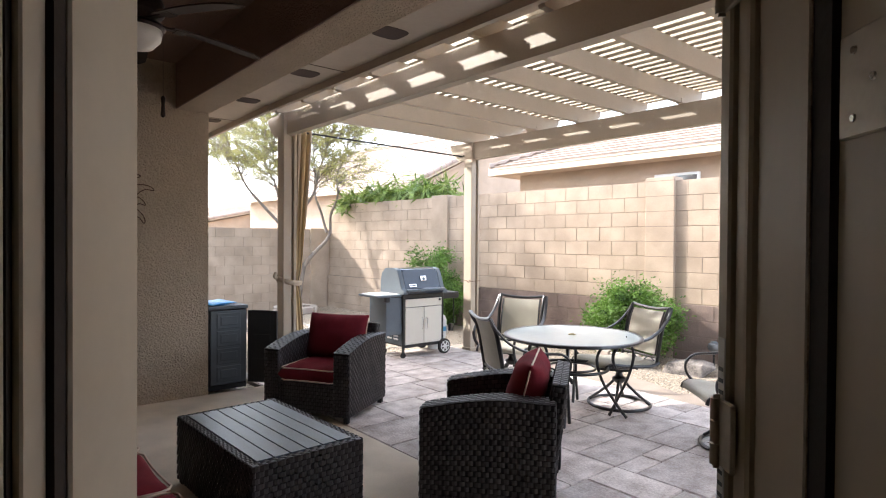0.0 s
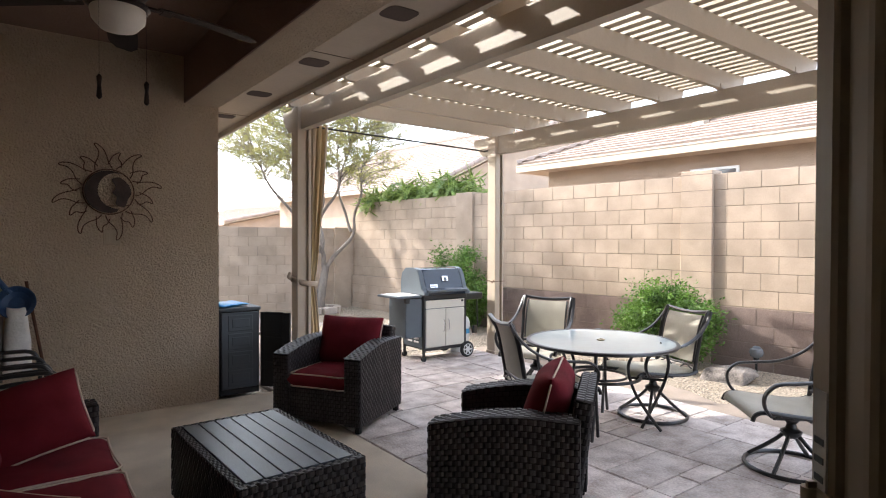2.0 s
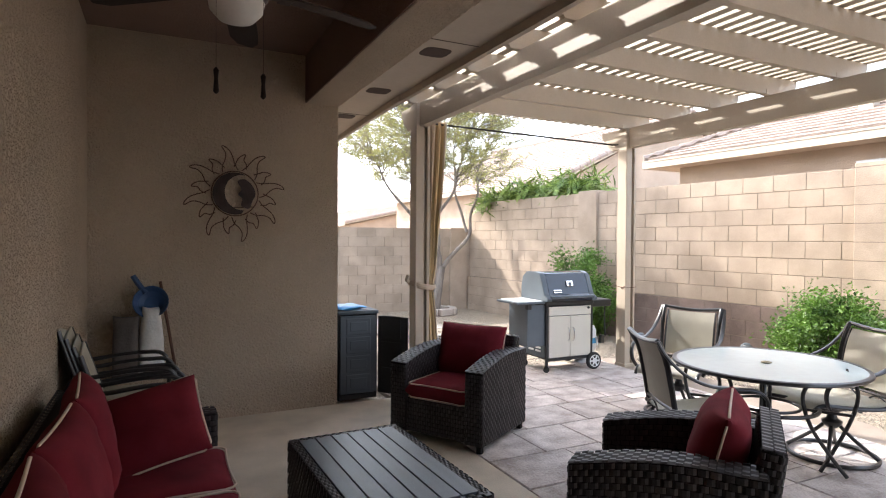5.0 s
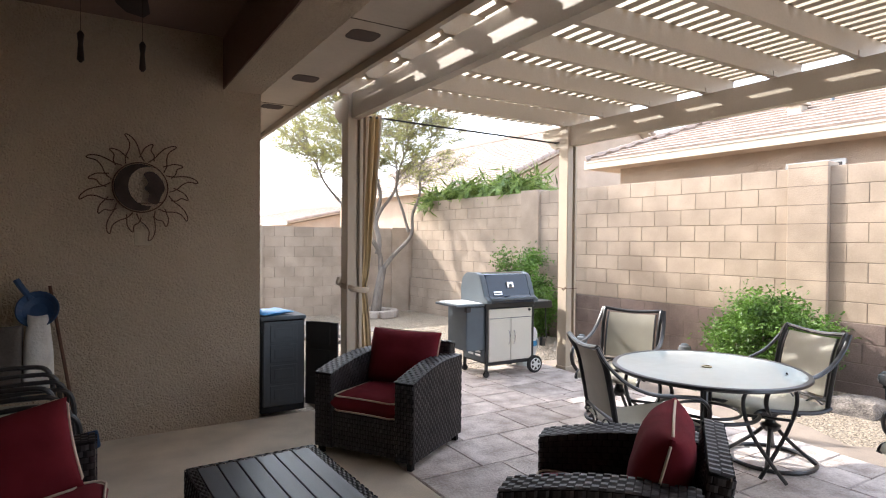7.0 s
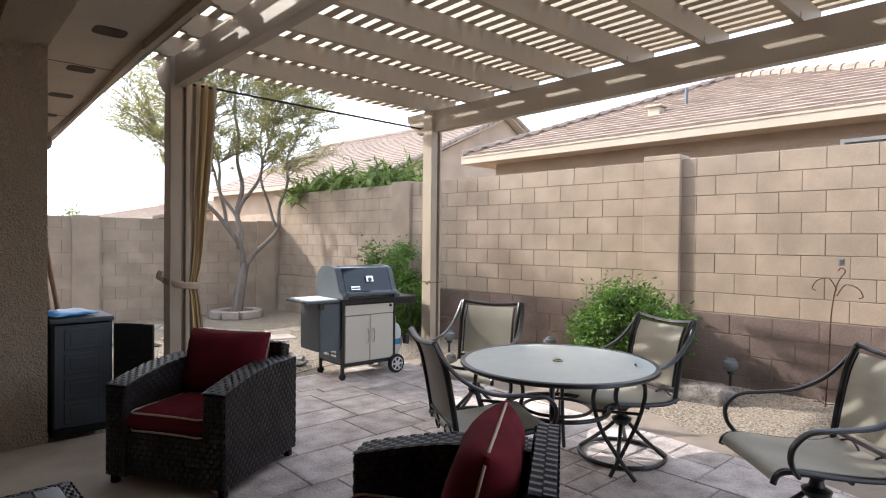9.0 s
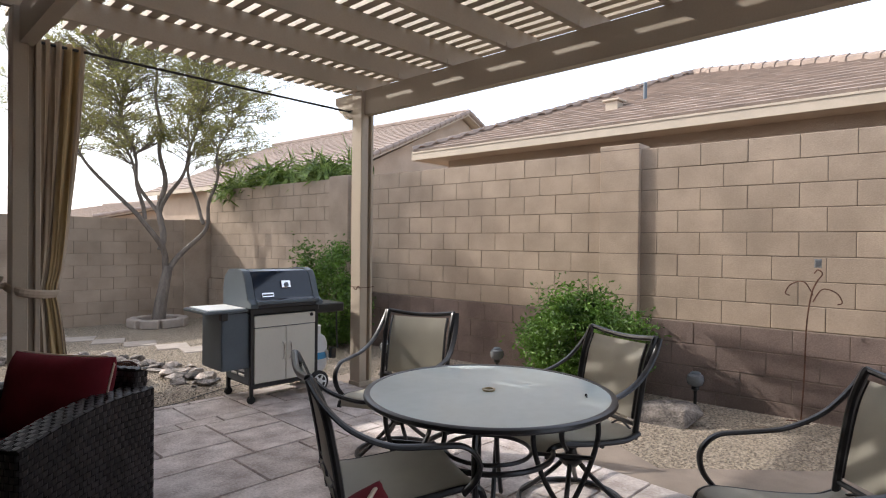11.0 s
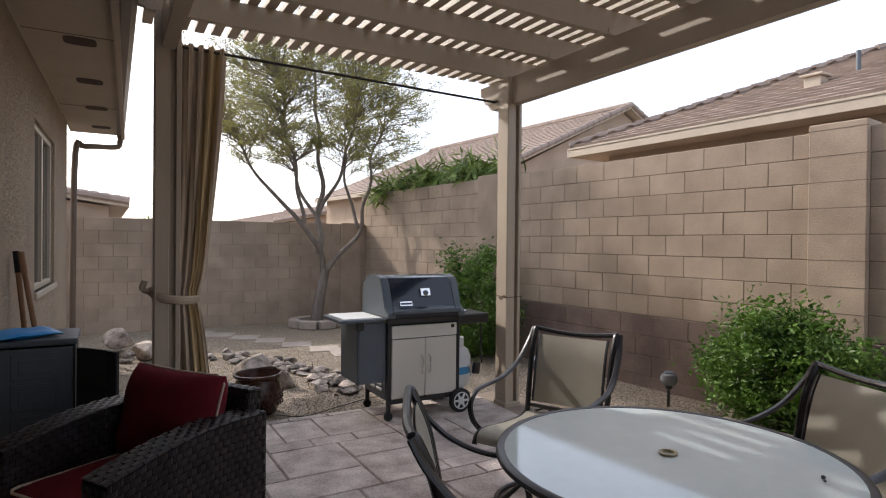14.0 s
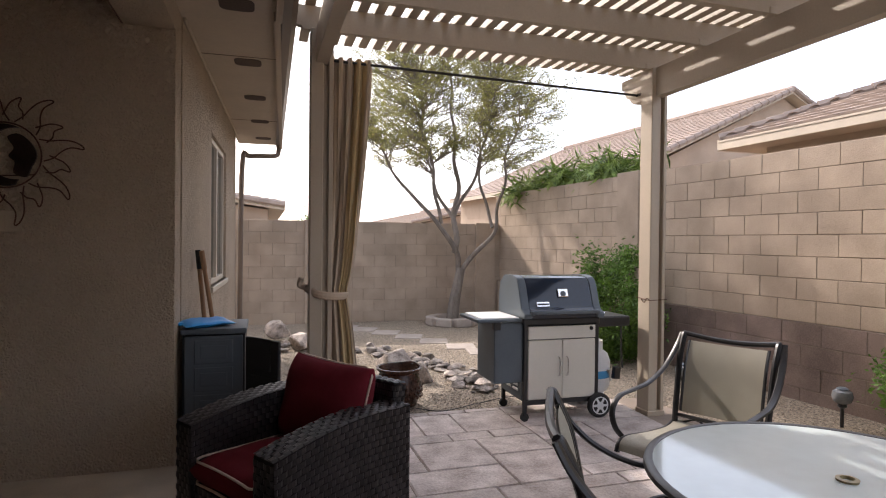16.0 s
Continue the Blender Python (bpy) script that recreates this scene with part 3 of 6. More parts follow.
# ---- wicker sofa with cushions ----
def sofa():
    t = thing("wicker_sofa", pose(-0.03, 2.92, 0), "dark wicker sofa with red cushions against the stucco wall", "sofa")
    w, y0, y1 = 0.38, -0.98, 0.98
    part("base", box(-w, w - 0.02, y0, y1, 0.08, 0.29, 0.01), WICKER_CORE, t)
    back = part("backrest", box(-w, -w + 0.09, y0, y1, 0.08, 0.74, 0.02), WICKER_CORE, t)
    weave("weave", [panel((-w + 0.03, y0, 0.745), (-w + 0.03, y1, 0.745), (-w, y0, 0.745))], back)
    for s in (-1, 1):
        ya, yb = (y1 - 0.13, y1) if s > 0 else (y0, y0 + 0.13)
        wf = w - 0.06
        arm = part("arm", box(-w, wf, ya, yb, 0.08, 0.585, 0.015, 2), WICKER_CORE, t)
        weave("weave", [panel((-w, yb, 0.588), (-w, ya, 0.588), (wf, yb, 0.588)), panel((wf + 0.002, ya, 0.08), (wf + 0.002, yb, 0.08), (wf + 0.002, ya, 0.58)),
                        panel((-w, ya - 0.002, 0.3), (wf, ya - 0.002, 0.3), (-w, ya - 0.002, 0.58)), panel((wf, yb + 0.002, 0.08), (-w, yb + 0.002, 0.08), (wf, yb + 0.002, 0.58))], arm)
        for x in (-w + 0.05, wf - 0.05):
            part("leg", box(x - 0.02, x + 0.02, (ya + yb) / 2 - 0.02, (ya + yb) / 2 + 0.02, 0, 0.09), WICKER_CORE, t)
    front = part("front_panel", box(w - 0.03, w - 0.008, y0 + 0.13, y1 - 0.13, 0.09, 0.30), WICKER_CORE, t)
    weave("weave", [panel((w - 0.006, y0 + 0.13, 0.09), (w - 0.006, y1 - 0.13, 0.09), (w - 0.006, y0 + 0.13, 0.30))], front)
    for i, y in enumerate((-0.565, 0.0, 0.565)):
        put_cushion("seat_cushion", t, pose(0.06, y, 0.365, 0, 0, 0), 0.62, 0.57, 0.14, True, "deep red seat cushion with cream piping")
        put_cushion("back_cushion", t, pose(-0.20, y, 0.64, 0, 78, (4, -3, 5)[i]), 0.45, 0.56, 0.17, False, "deep red back cushion with cream piping")
    return t


sofa()
put_cushion("throw_pillow", None, pose(0.0, 3.62, 0.60, 50, 6, -18) @ pose(0, 0, 0, 0, 0, 26), 0.45, 0.40, 0.18, label="deep red throw pillow leaning on the sofa arm")
put_cushion("throw_pillow", None, pose(-0.14, 2.42, 0.535, 38, 0, -49), 0.44, 0.36, 0.16, label="deep red throw pillow standing on the sofa seat")


# ---- swivel dining chair ----
def swivel_chair():
    t = thing("swivel_chair", pose(0, 0, 0), "bronze metal swivel dining chair with a tan mesh sling", "chair", "chairs round the glass table")
    circ = [(0.27 * math.cos(k * math.tau / 32), 0.27 * math.sin(k * math.tau / 32), 0.016) for k in range(32)]
    smooth(part("base_ring", tube(circ, 0.014, 8, True), IRON, t))
    for k in range(4):
        a = radians(45 + 90 * k)
        c, s = math.cos(a), math.sin(a)
        pts = arc([(0.265 * c, 0.265 * s, 0.025), (0.17 * c, 0.17 * s, 0.10), (0.09 * c, 0.09 * s, 0.17), (0.03 * c, 0.03 * s, 0.235)], 5)
        smooth(part("base_leg", tube(pts, 0.013, 8), IRON, t))
    smooth(part("column", lathe([(0.035, 0.20), (0.06, 0.225), (0.065, 0.245), (0.035, 0.262), (0.028, 0.29), (0.045, 0.31), (0.045, 0.33)], 20), IRON, t))
    part("spring_plate", joined(box(-0.14, 0.14, -0.07, 0.07, 0.325, 0.337, 0.003), box(-0.13, 0.13, -0.085, -0.06, 0.337, 0.375, 0.004), box(-0.13, 0.13, 0.06, 0.085, 0.337, 0.375, 0.004)), IRON, t)
    seat_line = arc([(0.335, 0, 0.375), (0.315, 0, 0.415), (0.25, 0, 0.428), (0.05, 0, 0.405), (-0.14, 0, 0.395), (-0.235, 0, 0.42)], 5)
    back_line = arc([(-0.225, 0, 0.455), (-0.25, 0, 0.60), (-0.285, 0, 0.76), (-0.33, 0, 0.865), (-0.345, 0, 0.885)], 5)
    for s in (-1, 1):
        smooth(part("seat_rail", tube([p + Vector((0, s * 0.245, -0.01)) for p in seat_line], 0.014, 8), IRON, t))
        smooth(part("back_rail", tube([p + Vector((0, s * (0.235 + 0.02 * (p.z - 0.45)), 0)) for p in [Vector((-0.215, 0, 0.38))] + back_line], 0.016, 8), IRON, t))
        arm = arc([(-0.35, s * 0.262, 0.885), (-0.30, s * 0.275, 0.80), (-0.20, s * 0.29, 0.70), (-0.06, s * 0.305, 0.635), (0.10, s * 0.31, 0.618), (0.22, s * 0.31, 0.605), (0.285, s * 0.305, 0.545), (0.285, s * 0.29, 0.47), (0.24, s * 0.265, 0.405)], 6)
        smooth(part("armrest", tube(arm, 0.017, 8, flat=0.62), IRON, t))
    top = [(-0.345 - 0.012 * math.cos(k * math.pi / 8 - math.pi / 2), -0.25 + 0.5 * k / 8, 0.885 - 0.022 * math.sin(k * math.pi / 8)) for k in range(9)]
    smooth(part("top_rail", tube(top, 0.014, 8), IRON, t))
    smooth(part("cross_bar", tube([(-0.225, -0.24, 0.45), (-0.225, 0.24, 0.45)], 0.011, 8), IRON, t))
    smooth(part("cross_bar", tube([(0.0, -0.245, 0.375), (0.0, 0.245, 0.375)], 0.011, 8), IRON, t))
    for s in (-1, 1):
        sc = arc([(-0.228, s * 0.22, 0.40), (-0.232, s * 0.12, 0.44), (-0.228, s * 0.05, 0.40), (-0.226, s * 0.09, 0.36), (-0.226, s * 0.14, 0.39)], 6)
        smooth(part("scroll", tube(sc, 0.006, 6), IRON, t))

    def sheet(line, half, name):
        V, F = [], []
        n = 7
        for side in (0.004, -0.004):
            for i, p in enumerate(line):
                q, r = line[max(0, i - 1)], line[min(len(line) - 1, i + 1)]
                d = (r - q).normalized()
                nn = Vector((-d.z, 0, d.x))
                for k in range(n):
                    y = -half + 2 * half * k / (n - 1)
                    sag = 0.012 * (1 - (y / half) ** 2)
                    V.append(tuple(p + nn * (side) + Vector((0, y, 0)) - nn * sag * (1 if nn.z > 0 else -1)))
        m = len(line) * n
        for i in range(len(line) - 1):
            for k in range(n - 1):
                a = i * n + k
                F.append((a, a + 1, a + n + 1, a + n))
                F.append((m + a, m + a + n, m + a + n + 1, m + a + 1))
        return smooth(mesh_part(name, V, F, SLING, t, "tan woven mesh sling"))
    sheet(seat_line, 0.235, "seat_sling")
    inner = [p for p in back_line if 0.47 < p.z < 0.855]
    sheet(inner, 0.20, "back_sling")
    for s in (-1, 1):
        smooth(part("sling_rail", tube([p + Vector((0, s * 0.205, 0)) for p in inner], 0.009, 6), IRON, t))
    return t


chair = swivel_chair()


def facing(x, y, fx, fy):
    return pose(x, y, 0, 0, 0, math.degrees(math.atan2(fy, fx)))


chair.matrix_world = facing(4.03, 4.185, -0.916, -0.403)
for x, y, fx, fy in ((4.22, 3.035, -0.94, 0.34), (3.10, 3.22, 0.90, -0.44), (3.93, 1.85, -0.72, 0.69)):
    copy_thing(chair, facing(x, y, fx, fy))


# ---- glass dining table ----
def dining_table():
    t = thing("dining_table", pose(3.65, 3.13, 0), "round frosted glass dining table on bronze metal legs", "table")
    smooth(part("tabletop", lathe([(0.02, 0.668), (0.559, 0.668), (0.563, 0.671), (0.559, 0.676), (0.02, 0.676)], 64), FROST, t, "frosted glass top"), 30)
    smooth(part("rim", lathe([(0.550, 0.656), (0.573, 0.653), (0.583, 0.662), (0.580, 0.675), (0.567, 0.681), (0.553, 0.678)], 64, True), IRON, t))
    smooth(part("umbrella_ring", lathe([(0.018, 0.676), (0.030, 0.677), (0.032, 0.684), (0.020, 0.686)], 24, True), material("brass_ring", (0.30, 0.24, 0.12), 0.4, var=0.1), t, "tan plastic umbrella-hole ring"))
    for k in range(4):
        a = radians(32 + 90 * k)
        c, s = math.cos(a), math.sin(a)
        lyre = ([(0.30, 0.655), (0.21, 0.50), (0.25, 0.31), (0.36, 0.13), (0.45, 0.012)], [(0.47, 0.655), (0.50, 0.52), (0.46, 0.35), (0.37, 0.14), (0.31, 0.012)])
        for o, prof in zip((-0.014, 0.014), lyre):
            smooth(part("leg", tube(arc([(r * c - s * o, r * s + c * o, z) for r, z in prof], 6), 0.0125, 8), IRON, t))
    ring = [(0.30 * math.cos(k * math.tau / 36), 0.30 * math.sin(k * math.tau / 36), 0.40) for k in range(36)]
    smooth(part("stretcher_ring", tube(ring, 0.013, 8, True), IRON, t))
    inner = [(0.20 * math.cos(k * math.tau / 36), 0.20 * math.sin(k * math.tau / 36), 0.40) for k in range(36)]
    smooth(part("umbrella_stretcher", tube(inner, 0.010, 8, True), IRON, t))
    for k in range(4):
        a = radians(32 + 90 * k)
        c, s = math.cos(a), math.sin(a)
        part("stretcher_bar", tube([(0.20 * c, 0.20 * s, 0.40), (0.475 * c, 0.475 * s, 0.40)], 0.010, 6), IRON, t)
    return t


dining_table()
clip_ob = thing("table_clip", pose(3.88, 2.75, 0.677, 0, 0, 40), "small dark clip lying on the frosted glass table", "clip")
part("bar", box(-0.012, 0.012, -0.003, 0.003, 0.0, 0.005, 0.001), GRILLBLACK, clip_ob)
part("knob", moved(lathe([(0.002, 0.0), (0.006, 0.002), (0.006, 0.010), (0.002, 0.012)], 10), pose(0.012, 0, 0)), GRILLBLACK, clip_ob)

# ---- doorway: frame, seals, hinges ----
def door_pose():
    """Local x runs from the hinge jamb to the latch jamb, y outwards."""
    return Matrix(((DU.x, DN.x, 0, R_.x), (DU.y, DN.y, 0, R_.y), (0, 0, 1, 0), (0, 0, 0, 1)))


DM = door_pose()
def door_frame():
    t = thing("door_1", pose(0, 0, 0), "tan painted patio door frame, its door open", "door frame", "", "structure")
    t.matrix_world = DM
    W = W_DOOR
    # latch side: outer casing, jamb face, dark seal, inner jamb
    part("jamb", box(W, W + 0.05, -0.15, 0.005, 0, DOOR_H, 0.004), FRAMEMAT, t)
    part("seal", box(W + 0.006, W + 0.05, -0.172, -0.15, 0, DOOR_H), SEALMAT, t, "dark rubber weatherstrip")
    part("inner_jamb", joined(box(W + 0.016, W + 0.07, -0.215, -0.172, 0, DOOR_H, 0.003), box(W + 0.03, W + 0.09, -0.27, -0.223, 0, DOOR_H, 0.003)), FRAMEMAT, t)
    part("seal", box(W + 0.028, W + 0.06, -0.224, -0.214, 0, DOOR_H), SEALMAT, t)
    # hinge side
    part("screen_frame", joined(box(-0.05, 0.0, -0.03, 0.005, 0, DOOR_H, 0.004), box(-0.05, -0.008, -0.075, -0.03, 0, DOOR_H, 0.012, 3)), FRAMEMAT, t)
    part("jamb", box(-0.07, -0.018, -0.20, -0.078, 0, DOOR_H, 0.003), FRAMEMAT, t)
    part("seal", box(-0.07, -0.022, -0.235, -0.20, 0, DOOR_H), SEALMAT, t, "dark rubber weatherstrip")
    part("inner_jamb", box(-0.10, -0.03, -0.34, -0.235, 0, DOOR_H, 0.003), FRAMEMAT, t)
    part("head", box(-0.05, W + 0.05, -0.20, 0.004, DOOR_H, DOOR_H + 0.05, 0.004), FRAMEMAT, t)
    part("sill", box(0.0, W, -0.22, 0.02, 0.0, 0.025, 0.006), SUNDARK, t, "dark metal door sill")
    for z in (0.25, 1.18, 1.85):
        h = part("hinge", joined(box(-0.004, 0.004, -0.055, -0.006, z - 0.05, z + 0.05, 0.002), box(-0.002, 0.010, -0.012, -0.008, z - 0.055, z + 0.055)), BRASSY, t, "painted metal hinge")
        smooth(part("pin", joined(*[tube([(0.006, -0.008, z - 0.05 + 0.034 * i), (0.006, -0.008, z - 0.05 + 0.034 * i + 0.031)], 0.008, 10) for i in range(3)]), BRASSY, h))
    for z in (0.3, 1.0, 1.625):
        h = part("hinge", box(-0.031, -0.024, -0.325, -0.245, z - 0.055, z + 0.055, 0.002), BRASSY, t, "silver door hinge")
        smooth(part("pin", joined(*[tube([(-0.02, -0.345, z - 0.055 + 0.022 * i), (-0.02, -0.345, z - 0.055 + 0.022 * i + 0.020)], 0.008, 10) for i in range(5)]), BRASSY, h))
        part("screw", joined(*[moved(lathe([(0.005, 0), (0.004, 0.002)], 8), pose(-0.024, yy, zz, 0, 90, 0)) for yy, zz in ((-0.27, z - 0.035), (-0.30, z), (-0.27, z + 0.035))]), CHROME, h)
    part("notice_label", box(0.0, 0.002, -0.026, -0.004, 1.02, 1.32), WHITEP, t, "faded paper notice")
    part("notice_print", joined(*[box(0.0015, 0.0028, -0.0225, -0.0075, 1.05 + 0.017 * i, 1.056 + 0.017 * i) for i in range(14)]), GREYCAST, t)
    # the opened door leaf, swung inwards
    leaf = part("door_leaf", moved(box(-0.86, 0.0, -0.045, 0.0, 0.02, DOOR_H - 0.01, 0.004), Matrix.Translation((-0.03, -0.36, 0)) @ pose(0, 0, 0, 0, 0, 62)), FRAMEMAT, t, "painted door leaf standing open")
    return t


door_frame()

# ---- soffit: vent holes, seams, gutter, downpipe ----
soffit_t = thing("soffit_vents", pose(0, 0, 0), "row of oblong mesh vents in the tan soffit", "vent", "", "structure")
for k in range(9):
    y = 5.60 + 1.2 * (k - 4)
    oval = [(math.copysign(abs(math.cos(q)) ** 0.5, math.cos(q)) * 0.104, math.copysign(abs(math.sin(q)) ** 0.5, math.sin(q)) * 0.098) for q in [math.tau * (i + 0.5) / 24 for i in range(24)]]
    b = prism(oval, 2.8165, 2.821)
    part("vent", moved(b, (SKEW if y > CY else pose(0, 0, 0)) @ pose(1.80, y, 0)), VENT, soffit_t, "dark mesh vent")
for k in range(8):
    y = 4.15 + 2.5 * (k - 2)
    if y < SY1 + 0.7:
        part("seam", moved(box(CX, 2.02, y, y + 0.006, 2.817, 2.8205), SKEW if y > CY else pose(0, 0, 0)), VENT, soffit_t)
part("quarter_round", moved(box(CX, CX + 0.02, CY + 0.25, SY1, 2.795, 2.82, 0.006), SKEW), SOFFIT, soffit_t)

gut = thing("gutter", pose(0, 0, 0), "brown metal rain gutter with a downpipe", "gutter", "", "structure")
prof = [(2.042, 2.80), (2.10, 2.80), (2.135, 2.84), (2.14, 2.90), (2.13, 2.90), (2.125, 2.845), (2.097, 2.812), (2.052, 2.812), (2.052, 2.93), (2.042, 2.93)]
b = bmesh.new()
A = [b.verts.new((x + 0.02, 4.9, z)) for x, z in prof]
B = [b.verts.new((x + 0.09, SY1 + 0.75, z)) for x, z in prof]
for k in range(len(prof)):
    j = (k + 1) % len(prof)
    b.faces.new((A[k], A[j], B[j], B[k]))
b.faces.new(A)
b.faces.new(B[::-1])
bmesh.ops.recalc_face_normals(b, faces=b.faces[:])
part("trough", b, GUTTER, gut)
smooth(part("downpipe", tube(arc([(2.17, 10.85, 2.81), (2.17, 10.85, 2.72), (2.12, 10.82, 2.64), (1.78, 10.4, 2.56), (1.68, 10.30, 2.46), (1.66, 10.27, 1.0), (1.66, 10.27, 0.0)], 5), 0.035, 10), GUTTER, gut))

# roof over the house
rf = bmesh.new()
vs = [rf.verts.new(p) for p in ((2.06, -2.4, 2.92), (2.06, SY1 + 0.8, 2.92), (-4.5, SY1 + 0.8, 5.2), (-4.5, -2.4, 5.2), (2.06, -2.4, 3.0), (2.06, SY1 + 0.8, 3.0), (-4.5, SY1 + 0.8, 5.28), (-4.5, -2.4, 5.28))]
for q in ((0, 1, 2, 3), (7, 6, 5, 4), (0, 4, 5, 1), (2, 6, 7, 3), (1, 5, 6, 2), (0, 3, 7, 4)):
    rf.faces.new([vs[i] for i in q])
bmesh.ops.recalc_face_normals(rf, faces=rf.faces[:])
structure("roof", rf, ROOF, "tiled roof of the house")

# ---- side window ----
win = thing("window_1", SKEW, "sliding window with a tan frame in the side wall", "window", "", "structure")
ym = (WY0 + WY1) / 2
part("window_frame", joined(box(CX - 0.09, CX - 0.03, WY0, WY0 + 0.05, WZ0, WZ1, 0.004), box(CX - 0.09, CX - 0.03, WY1 - 0.05, WY1, WZ0, WZ1, 0.004), box(CX - 0.09, CX - 0.03, WY0 + 0.05, WY1 - 0.05, WZ0, WZ0 + 0.05, 0.004), box(CX - 0.09, CX - 0.03, WY0 + 0.05, WY1 - 0.05, WZ1 - 0.05, WZ1, 0.004), box(CX - 0.085, CX - 0.025, ym - 0.03, ym + 0.03, WZ0 + 0.05, WZ1 - 0.05, 0.004)), WINFRAME, win)
part("pane", box(CX - 0.065, CX - 0.055, WY0 + 0.05, ym - 0.03, WZ0 + 0.05, WZ1 - 0.05), GLASS, win)
part("pane", box(CX - 0.065, CX - 0.055, ym + 0.03, WY1 - 0.05, WZ0 + 0.05, WZ1 - 0.05), GLASS, win)
part("window_sill", box(CX - 0.03, CX + 0.025, WY0 - 0.03, WY1 + 0.03, WZ0 - 0.05, WZ0, 0.005), WINFRAME, win)
# near-black sheet, in the seal's colour, painting the darkness of the room behind
part("dark_room_sheet", box(CX - 0.26, CX - 0.25, WY0 - 0.1, WY1 + 0.1, WZ0 - 0.1, WZ1 + 0.1), SEALMAT, win)

# ---- neighbouring houses ----
def tiled_slope(name, origin, along, up, length, rise, parent, step=0.34, trim0=0.0, trim1=0.0):
    """Courses of roof tiles: strips that overlap, each a little proud at its lower edge. trim: how far each end runs in per metre up."""
    o, a, u = Vector(origin), Vector(along).normalized(), Vector(up).normalized()
    n = a.cross(u).normalized()
    if n.z < 0:
        n = -n
    V, F = [], []
    rows = int(rise / step)
    for r in range(rows):
        s0, s1 = r * step, (r + 1) * step + 0.03
        x0, x1 = s0 * trim0, length - s0 * trim1
        if x1 - x0 < 0.3:
            break
        cols = max(1, int((x1 - x0) / 0.33))
        for c in range(cols):
            p0 = x0 + (x1 - x0) * (c + (0.5 if r % 2 else 0)) / cols
            p1 = min(x1, p0 + (x1 - x0) / cols * 0.985)
            jig = 0.006 * random.random()
            b = len(V)
            for s, h in ((s0, 0.042 + jig), (s1, 0.008)):
                for x in (p0, (p0 + p1) / 2, p1):
                    V.append(tuple(o + a * x + u * s + n * (h + (0.005 if x not in (p0, p1) else 0))))
            for x in (p0, p1):
                V.append(tuple(o + a * x + u * s0))
            F += [(b, b + 1, b + 4, b + 3), (b + 1, b + 2, b + 5, b + 4), (b, b + 6, b + 7, b + 2, b + 1)]
    ob = mesh_part(name, V, F, ROOF, parent)
    ob["kind"] = "stuff"
    return ob


def slab3(points, th=0.12):
    b = bmesh.new()
    P = [Vector(p) for p in points]
    lo = [b.verts.new(p - Vector((0, 0, th))) for p in P]
    hi = [b.verts.new(p) for p in P]
    b.faces.new(lo[::-1])
    b.faces.new(hi)
    for i in range(len(P)):
        j = (i + 1) % len(P)
        b.faces.new((lo[i], lo[j], hi[j], hi[i]))
    bmesh.ops.recalc_face_normals(b, faces=b.faces[:])
    return b


HOUSE_TURN = 2.2


